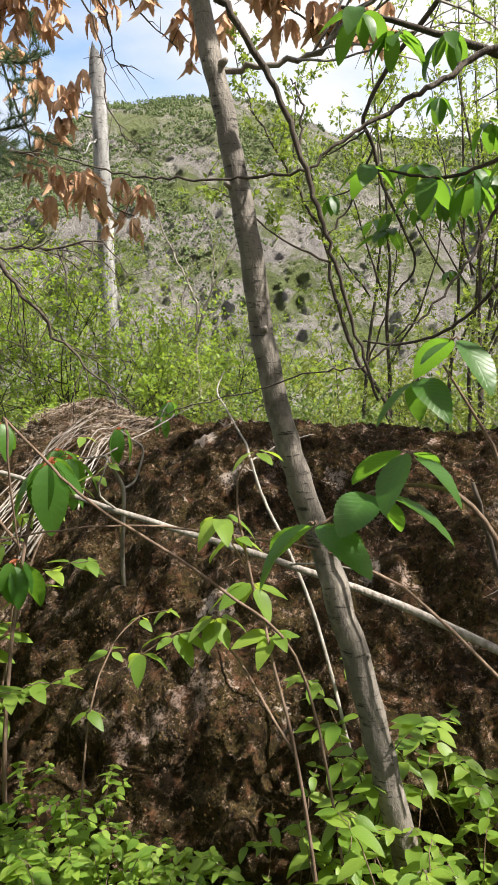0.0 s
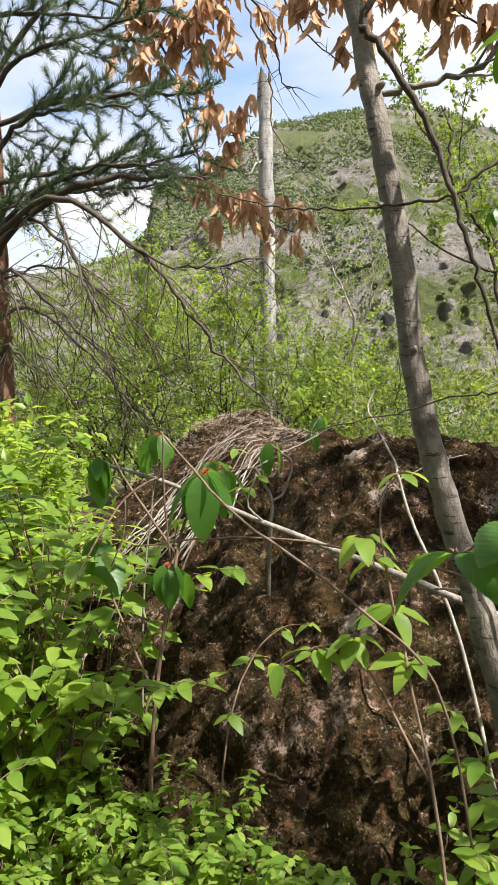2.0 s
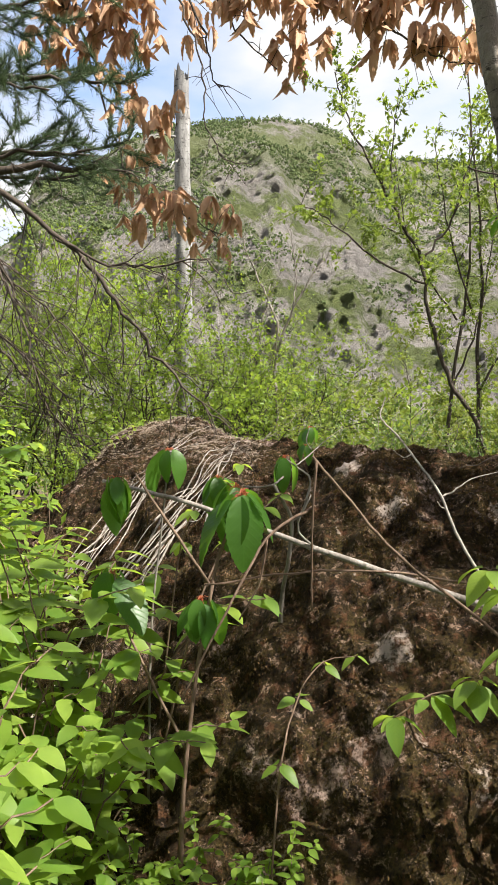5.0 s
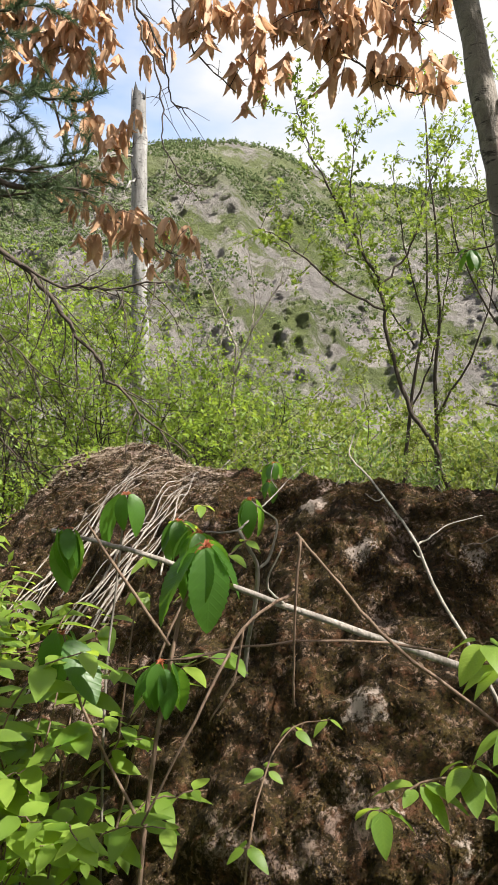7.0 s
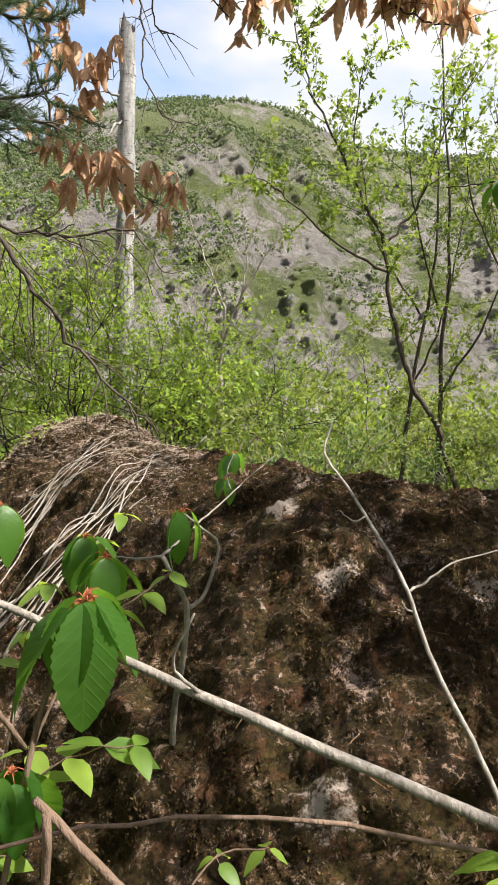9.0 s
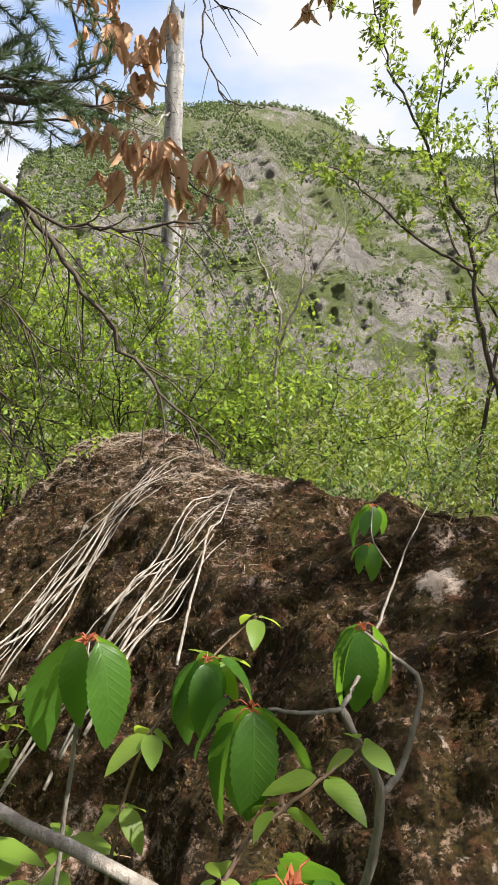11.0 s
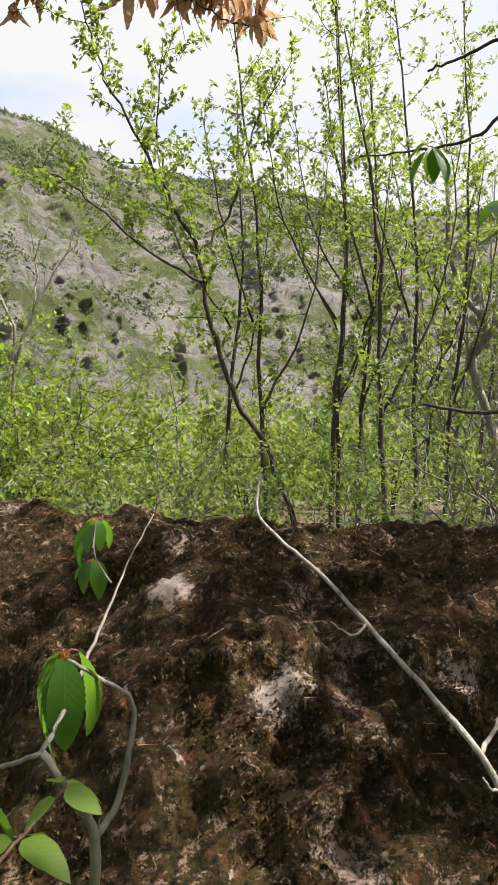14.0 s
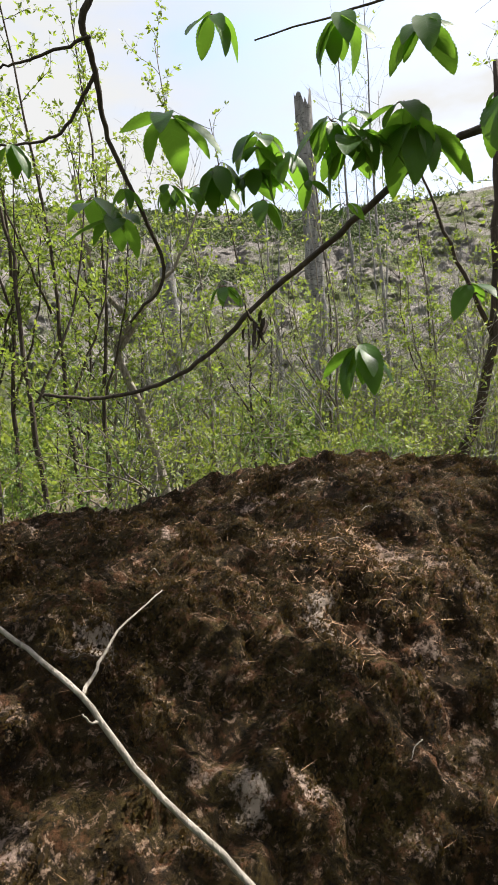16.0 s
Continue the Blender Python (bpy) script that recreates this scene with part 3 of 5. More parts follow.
build_branch_with_leaves(
    "cherry_sprig",
    [[(-0.62, 1.62, -0.02), (-0.60, 1.66, 0.5), (-0.53, 1.70, 0.95), (-0.46, 1.73, 1.10)], [(-0.55, 1.69, 0.9), (-0.66, 1.66, 1.08), (-0.72, 1.68, 1.16)],
     [(-0.60, 1.66, 0.5), (-0.75, 1.72, 0.75), (-0.80, 1.75, 0.90)]],
    [((-0.475, 1.73, 1.105), 0.175), ((-0.78, 1.72, 1.14), 0.11), ((-0.80, 1.75, 0.90), 0.13), ((-0.57, 1.69, 0.86), 0.12)],
    "young cherry shoot with large drooping serrated green leaves", "sapling", STICK_BROWN, 41, LEAF_BROAD, [(0.007, 0.003), (0.004, 0.0025), (0.004, 0.002)], n=(5, 7), droop=2.0)

build_branch_with_leaves(
    "cherry_sapling",
    [[(-0.41, 2.16, 0.60), (-0.40, 2.12, 0.74), (-0.378, 2.06, 0.87), (-0.370, 2.05, 0.981), (-0.394, 2.05, 1.034), (-0.422, 2.055, 1.083)],
     [(-0.370, 2.05, 0.981), (-0.344, 2.08, 0.996), (-0.327, 2.10, 1.042), (-0.320, 2.12, 1.096), (-0.358, 2.13, 1.125), (-0.392, 2.134, 1.150)],
     [(-0.422, 2.055, 1.083), (-0.403, 2.10, 1.095), (-0.372, 2.20, 1.115), (-0.332, 2.35, 1.135), (-0.275, 2.55, 1.170), (-0.207, 2.75, 1.206)],
     [(-0.422, 2.055, 1.083), (-0.460, 2.05, 1.077), (-0.510, 2.05, 1.078)],
     [(-0.76, 1.90, 0.2), (-0.75, 1.92, 0.7), (-0.72, 1.94, 1.0), (-0.70, 1.95, 1.19)], [(-0.32, 2.45, 1.15), (-0.34, 2.58, 1.17), (-0.33, 2.70, 1.21)]],
    [((-0.396, 2.134, 1.156), 0.10), ((-0.53, 2.05, 1.078), 0.135), ((-0.33, 2.70, 1.21), 0.075), ((-0.345, 2.60, 1.15), 0.07), ((-0.70, 1.95, 1.19), 0.13), ((-0.60, 2.15, 1.09), 0.11)],
    "forked grey sapling with serrated green leaves and red buds", "sapling", BARK_PALE, 42, LEAF_BROAD,
    [(0.0072, 0.0048), (0.0046, 0.0022), (0.0035, 0.0012), (0.003, 0.002), (0.004, 0.002), (0.002, 0.001)], n=(4, 6), droop=1.5)

build_branch_with_leaves(
    "pale_shoot",
    [[(-0.72, 1.80, 0.3), (-0.62, 1.88, 0.75), (-0.533, 1.95, 0.96), (-0.485, 1.98, 1.0), (-0.439, 2.0, 1.032), (-0.40, 2.02, 1.06)]],
    [((-0.40, 2.02, 1.06), 0.05), ((-0.445, 2.0, 1.03), 0.06), ((-0.49, 1.98, 1.0), 0.06), ((-0.55, 1.94, 0.94), 0.06), ((-0.62, 1.88, 0.78), 0.06)],
    "thin shoot with light green paired leaves", "sapling", STICK_BROWN, 44, LEAF_OVATE, [(0.0035, 0.0015)], n=(3, 4), droop=0.3, bud=False)
build_branch_with_leaves(
    "pale_shoot",
    [[(-0.75, 2.0, 0.4), (-0.70, 2.1, 0.9), (-0.62, 2.18, 1.05), (-0.54, 2.24, 1.12)]],
    [((-0.54, 2.24, 1.12), 0.05), ((-0.60, 2.19, 1.07), 0.065), ((-0.67, 2.13, 0.99), 0.065), ((-0.70, 2.1, 0.9), 0.06)],
    "thin shoot with light green paired leaves", "sapling", STICK_BROWN, 47, LEAF_OVATE, [(0.003, 0.0013)], n=(3, 4), droop=0.35, bud=False)
build_branch_with_leaves(
    "pale_shoot",
    [[(-0.40, 1.5, 0.0), (-0.38, 1.6, 0.45), (-0.34, 1.7, 0.62), (-0.28, 1.78, 0.68), (-0.20, 1.78, 0.70)]],
    [((-0.20, 1.78, 0.70), 0.045), ((-0.28, 1.78, 0.68), 0.05), ((-0.34, 1.71, 0.62), 0.055), ((-0.38, 1.62, 0.5), 0.055)],
    "thin shoot with light green paired leaves", "sapling", STICK_BROWN, 45, LEAF_OVATE, [(0.003, 0.0012)], n=(3, 4), droop=0.3, bud=False)
build_branch_with_leaves(
    "leafy_shoot",
    [[(0.20, 1.20, 0.0), (0.14, 1.20, 0.55), (0.091, 1.22, 0.80), (0.052, 1.28, 0.934), (-0.006, 1.30, 1.053)], [(0.06, 1.27, 0.9), (0.03, 1.3, 1.05), (0.03, 1.3, 1.133), (0.062, 1.3, 1.18)],
     [(0.12, 1.21, 0.65), (0.0, 1.28, 0.82), (-0.08, 1.3, 0.84), (-0.16, 1.28, 0.80)]],
    [((-0.006, 1.30, 1.053), 0.062), ((0.052, 1.28, 0.934), 0.07), ((-0.022, 1.30, 0.86), 0.068), ((-0.10, 1.30, 0.83), 0.06), ((0.062, 1.30, 1.18), 0.06), ((0.088, 1.25, 0.85), 0.07), ((0.025, 1.29, 1.02), 0.062), ((-0.16, 1.28, 0.80), 0.055)],
    "leafy shoot with broad oval green leaves", "sapling", STICK_BROWN, 48, LEAF_OVATE, [(0.004, 0.0015), (0.003, 0.0012), (0.003, 0.0012)], n=(4, 6), droop=0.35, bud=False)

build_branch_with_leaves(
    "leafy_shoot",
    [[(0.62, 0.95, -0.02), (0.55, 0.92, 0.6), (0.42, 0.89, 1.0), (0.34, 0.89, 1.16), (0.24, 0.90, 1.18), (0.15, 0.90, 1.13)], [(0.42, 0.89, 1.0), (0.38, 0.90, 1.2), (0.31, 0.91, 1.33)]],
    [((0.15, 0.90, 1.135), 0.10), ((0.22, 0.90, 1.17), 0.09), ((0.27, 0.91, 1.22), 0.09), ((0.28, 0.91, 1.31), 0.075), ((0.32, 0.90, 1.36), 0.07)],
    "leafy shoot with broad dark green leaves", "sapling", STICK_BROWN, 43, LEAF_BROAD, [(0.005, 0.002), (0.003, 0.0015)], n=(3, 4), droop=0.45, bud=False)

# the cherry tree whose boughs hang over the boulder from one side
CHERRY_TREE = Vector((3.6, 0.5, 0))

# share of unseen crown twigs in leaf; sets the boulder's dappled shade
SHADE_CROWN_SHARE = 0.12


def build_cherry_tree():
    rnd = random.Random(51)
    at = CHERRY_TREE
    ob = thing("cherry_tree", at, "cherry tree with dark low boughs and large fresh green leaves", "tree")
    t = Tubes()
    t.add(smoothed([at + Vector((0, 0, -0.05)), at + Vector((-0.05, 0.05, 1.2)), at + Vector((-0.1, 0.1, 2.4)), at + Vector((0, 0.2, 3.6)), at + Vector((-0.1, 0.4, 5.2))], 6, 0.01, rnd), 0.13, 0.03, 12, 0.04, rnd)
    t.part("trunk", BARK_DARK, ob)
    boughs = [([(3.5, 0.6, 2.3), (1.9, 1.2, 2.15), (1.45, 1.7, 2.0), (1.14, 1.91, 1.93), (1.07, 2.07, 1.88), (1.00, 2.22, 1.77), (0.88, 2.41, 1.62), (0.73, 2.55, 1.46), (0.57, 2.66, 1.41), (0.44, 2.76, 1.43)], 0.013, 0.004),
              ([(3.5, 0.65, 3.0), (1.5, 1.4, 2.9), (0.9, 2.0, 2.65), (0.55, 2.25, 2.35), (0.40, 2.33, 2.14), (0.43, 2.37, 2.04), (0.47, 2.40, 1.91), (0.57, 2.40, 1.68), (0.51, 2.46, 1.57)], 0.011, 0.003),
              ([(0.43, 2.37, 2.04), (0.38, 2.44, 1.94), (0.30, 2.50, 1.92), (0.2, 2.6, 1.93)], 0.004, 0.0015),
              ([(0.40, 2.33, 2.08), (0.33, 2.42, 2.06), (0.27, 2.46, 2.04)], 0.0035, 0.002),
              ([(1.9, 1.2, 2.15), (1.5, 1.6, 2.35), (1.0, 2.0, 2.2), (0.7, 2.2, 2.1)], 0.006, 0.0015),
              ([(3.5, 0.6, 2.0), (1.6, 0.7, 1.75), (0.9, 0.9, 1.70), (0.5, 0.98, 1.70), (0.30, 1.0, 1.76), (0.2, 1.0, 1.79)], 0.012, 0.002),
              ([(3.5, 0.6, 2.4), (1.5, 0.7, 2.1), (0.5, 0.74, 1.95), (0.18, 0.76, 1.85), (0.060, 0.770, 1.718), (0.067, 0.770, 1.682), (0.109, 0.780, 1.617), (0.142, 0.790, 1.532), (0.164, 0.790, 1.458), (0.187, 0.800, 1.384), (0.216, 0.800, 1.294)], 0.0058, 0.0015),
              ([(3.5, 0.6, 2.1), (1.4, 0.75, 1.85), (0.6, 0.82, 1.72), (0.354, 0.840, 1.664), (0.293, 0.830, 1.629), (0.238, 0.820, 1.599), (0.190, 0.810, 1.569), (0.142, 0.800, 1.532)], 0.0055, 0.0014),
              ([(0.145, 0.800, 1.532), (0.069, 0.840, 1.540), (-0.009, 0.860, 1.547), (-0.075, 0.870, 1.560), (-0.143, 0.880, 1.584)], 0.0017, 0.0008),
              ([(0.136, 0.790, 1.554), (0.140, 0.800, 1.601), (0.129, 0.810, 1.628)], 0.0015, 0.0008),
              ([(0.437, 0.950, 1.632), (0.400, 1.000, 1.531), (0.364, 1.000, 1.467), (0.320, 1.000, 1.410), (0.268, 1.000, 1.366)], 0.0028, 0.0012),
              ([(0.268, 1.000, 1.366), (0.222, 1.000, 1.331), (0.162, 1.020, 1.324), (0.082, 1.050, 1.301), (-0.018, 1.050, 1.281), (-0.110, 1.050, 1.256)], 0.0015, 0.0008),
              ([(0.6, 0.96, 1.69), (0.45, 1.0, 1.62), (0.35, 1.02, 1.58), (0.24, 1.04, 1.60)], 0.004, 0.0015),
              ([(3.5, 0.6, 1.9), (1.7, 1.35, 1.7), (1.3, 1.7, 1.6), (1.0, 1.95, 1.56)], 0.01, 0.002)]
    for pts, r0, r1 in boughs:
        b = Tubes()
        b.add(smoothed(pts, 8, 0.0015, rnd), r0, r1, 8, 0.05, rnd)
        b.part("bough", BARK_DARK, ob)
    sites = [(0.37, 1.02, 1.57, 2, .048), (0.32, 1.03, 1.58, 2, .048), (0.24, 1.04, 1.60, 1, .045), (0.33, 0.98, 1.74, 4, .048), (0.27, 0.99, 1.75, 4, .048), (0.39, 1.00, 1.64, 2, .048), (0.42, 0.96, 1.74, 4, .048), (0.22, 0.98, 1.77, 3, .05),
             (0.56, 2.33, 1.97, 3, .11), (0.49, 2.44, 1.79, 3, .10), (0.44, 2.46, 1.82, 2, .08), (0.65, 2.29, 1.87, 4, .075), (0.71, 2.24, 1.86, 4, .075), (0.60, 2.21, 2.12, 4, .07),
             (0.84, 2.08, 1.90, 5, .10), (0.80, 2.10, 1.93, 4, .10), (0.92, 1.98, 1.90, 5, .11), (0.88, 1.98, 1.94, 4, .09), (0.87, 2.12, 1.47, 2, .10), (0.87, 2.12, 1.47, 2, .10), (0.67, 2.33, 1.63, 4, .06),
             (1.00, 1.92, 1.58, 3, .07), (0.86, 1.92, 2.06, 4, .09), (0.70, 2.21, 1.92, 4, .08), (0.75, 2.19, 1.88, 4, .08), (0.30, 2.50, 1.92, 3, .06), (1.05, 1.85, 1.95, 4, .11), (0.78, 2.05, 2.1, 4, .09)]
    for k in range(16):
        q = k / 15
        sites.append((0.50 + 0.5 * q + rnd.gauss(0, 0.03), 2.42 - 0.42 * q + rnd.gauss(0, 0.05), 1.80 + 0.10 * q + rnd.gauss(0, 0.05), 1, 0.052))
    for x, y, z, n, size in sites:
        cluster(ob, at, (x, y, z), n + 3, size * 1.05, rnd, LEAF_BROAD, rnd.uniform(0.4, 1.1), False)
    places = [(Vector((0.85, 2.42, 1.57)) + Vector(unit(rnd)) * 0.03, (rnd.gauss(0, 0.4), rnd.gauss(0, 0.4), -1), unit(rnd), rnd.uniform(0.03, 0.055)) for _ in range(12)]
    scattered("shrivelled_leaves", CURLED, places, BARK_DARK, ob, "dark shrivelled dead leaves", True)
    # upper crown out of view, added to throw dappled shade on the boulder
    tips = []
    for k in range(10):
        b = Tubes()
        z = 2.7 + 0.22 * k
        a = radians(rnd.uniform(55, 125)) if k % 4 else rnd.uniform(0, 6.28)
        grow(b, tips, at + Vector((-0.1, 0.2, z)), (math.cos(a), math.sin(a), 0.4), rnd.uniform(1.2, 1.9), 0.022, 3, rnd, 0.5, 0.05, 3, 5)
        b.part("limb", BARK_DARK, ob)
    for k in range(4):
        b = Tubes()
        a = radians(rnd.uniform(135, 172))
        grow(b, tips, at + Vector((-0.1, 0.2, 2.75 + 0.15 * k)), (math.cos(a), math.sin(a), 0.15), rnd.uniform(0.9, 1.3), 0.02, 3, rnd, 0.45, 0.03, 3, 5)
        b.part("limb", BARK_DARK, ob)
    # only tips that shade the boulder get leaves; the undergrowth stays sunlit
    tips = [q for q in tips if q[0].z > 2.7 and q[0].y > 1.1]
    scattered("foliage", leaf_shape(0.5, 3, 0.2, 0.25), leaves_at(tips, SHADE_CROWN_SHARE, 0.13, rnd, 0.12, 0.4, 9), BUSH_DEEP, ob)
    return ob


build_cherry_tree()


# ---- chestnut with withered brown leaves overhead ----
def build_withered_tree():
    rnd = random.Random(61)
    at = Vector((-5.3, 6.4, 0.0))
    ob = thing("withered_tree", at, "tree with dark branches and hanging withered brown leaves", "tree")
    t = Tubes()
    t.add(smoothed([at + Vector((0, 0, 0)), at + Vector((0.1, 0, 1.8)), at + Vector((0.2, 0, 3.6)), at + Vector((0.3, 0, 6.5))], 6, 0.01, rnd), 0.14, 0.05, 10, 0.05, rnd)
    t.part("trunk", BARK_DARK, ob)
    lines = [([(-5.1, 6.4, 3.7), (-3.8, 6.3, 5.1), (-2.0, 6.1, 5.5), (-0.4, 5.9, 5.2), (0.8, 5.8, 4.9), (1.3, 5.7, 4.6)], .035, .008),
             ([(-3.4, 6.3, 5.3), (-2.57, 6.2, 4.72), (-2.31, 6.2, 4.12), (-2.01, 6.2, 3.22), (-1.64, 6.2, 2.96), (-1.17, 6.2, 2.72)], .016, .005),
             ([(-2.0, 6.1, 5.5), (-1.48, 5.8, 4.67), (-1.27, 5.8, 4.25), (-1.20, 5.8, 3.91), (-1.07, 5.8, 3.76)], .013, .004),
             ([(-1.4, 6.0, 5.4), (-1.20, 5.8, 4.66), (-1.00, 5.8, 4.26), (-0.66, 5.8, 3.93)], .013, .004),
             ([(-0.4, 5.9, 5.2), (-0.03, 5.8, 4.64), (0.15, 5.8, 4.29), (0.43, 5.8, 4.07), (0.70, 5.8, 3.93), (0.95, 5.8, 3.9)], .012, .004),
             ([(-1.5, 5.7, 4.75), (-1.37, 5.5, 4.26), (-1.22, 5.5, 3.84), (-1.20, 5.5, 3.41), (-1.01, 5.5, 3.13), (-0.81, 5.5, 3.10)], .010, .003),
             ([(-2.4, 6.2, 4.4), (-2.0, 6.2, 3.85), (-1.75, 6.2, 3.65), (-1.58, 6.2, 3.68)], .006, .003)]
    lines.append(([(-0.1, 5.85, 5.1), (0.35, 5.8, 4.75), (0.65, 5.8, 4.5), (0.98, 5.8, 4.45)], .010, .004))
    made = []
    for pts, r0, r1 in lines:
        line = smoothed(pts, 6, 0.012, rnd)
        made.append(line)
        b = Tubes()
        b.add(line, r0, r1, 6, 0.06, rnd)
        for p, d in along([line], rnd, 0.22, 0.3):
            if rnd.random() < 0.55:
                side = Vector(unit(rnd))
                b.add([p, p + (Vector(d) * 0.5 + side) * 0.09, p + (Vector(d) * 0.6 + side * 1.3 + Vector((0, 0, -0.3))) * 0.17], 0.004, 0.0015, 4)
        b.part("branch", BARK_DARK, ob)
    left = [(-2.15, 4.54), (-2.01, 4.34), (-1.81, 4.67), (-2.00, 4.77), (-2.31, 4.44), (-2.45, 4.68), (-2.60, 4.83), (-1.94, 3.87), (-1.97, 3.48), (-2.04, 3.14), (-1.87, 3.43), (-1.58, 3.70),
            (-1.69, 2.92), (-1.57, 2.8), (-1.47, 2.95), (-1.12, 2.90), (-1.22, 2.62), (-1.95, 2.77), (-2.2, 4.1), (-1.75, 3.0), (-1.9, 3.66), (-1.62, 2.95)]
    right = [(-0.98, 4.36), (-0.56, 3.95), (-0.66, 4.44), (-0.20, 4.15), (-0.43, 4.31), (-0.12, 4.52), (0.11, 4.43), (0.33, 4.6), (0.43, 4.1), (0.60, 4.46), (0.56, 4.12), (0.92, 3.92), (0.79, 4.0),
             (0.95, 4.54), (0.16, 4.1), (-0.88, 4.66), (-0.79, 4.49), (-0.5, 4.1), (0.0, 4.3), (0.66, 4.1), (-0.35, 4.6), (0.25, 4.4)]
    left += [(rnd.uniform(-2.75, -1.3), rnd.uniform(4.25, 5.2)) for _ in range(22)]
    right += [(rnd.uniform(-1.0, 1.0), rnd.uniform(4.3, 5.0)) for _ in range(16)]
    for spots, y, size in ((left, 6.2, 0.25), (right, 5.8, 0.27)):
        for x, z in spots:
            p0 = Vector((x, y + rnd.uniform(-0.12, 0.12), z + 0.10))
            near = min((q for line in made for q in line), key=lambda q: (q - p0).length)
            b = Tubes()
            b.add(smoothed([near, (near + p0) * 0.5 + Vector((0, 0, 0.04)), p0], 3), 0.004, 0.0025, 4)
            b.part("twig", BARK_DARK, ob)
            for shape, count in ((CURLED, 9), (CURLED2, 8)):
                places = []
                for n in range(count):
                    if n % 4 == 0:
                        hand = p0 + Vector((rnd.gauss(0, 0.09), rnd.gauss(0, 0.09), rnd.gauss(0, 0.06)))
                    a = rnd.uniform(0, 6.28)
                    d = (math.cos(a) * 0.42, math.sin(a) * 0.42, -rnd.uniform(0.45, 1.2))
                    places.append((hand, d, (math.cos(a + 0.5), math.sin(a + 0.5), 0.35), size * rnd.uniform(0.5, 1.0)))
                scattered("withered_leaves", shape, places, BROWN, ob, "", True)
    return ob


build_withered_tree()


# ---- pine ----
def needle_tufts(tips, rnd, length, per):
    out = []
    for p, d in tips:
        for _ in range(per):
            v = np.array(d) * 0.9 + unit(rnd) * 0.8 + np.array([0, 0, 0.15])
            q = Vector(p) - Vector(d) * rnd.uniform(0, 0.08)
            out.append((q, v, unit(rnd), length * rnd.uniform(0.7, 1.1)))
    return out


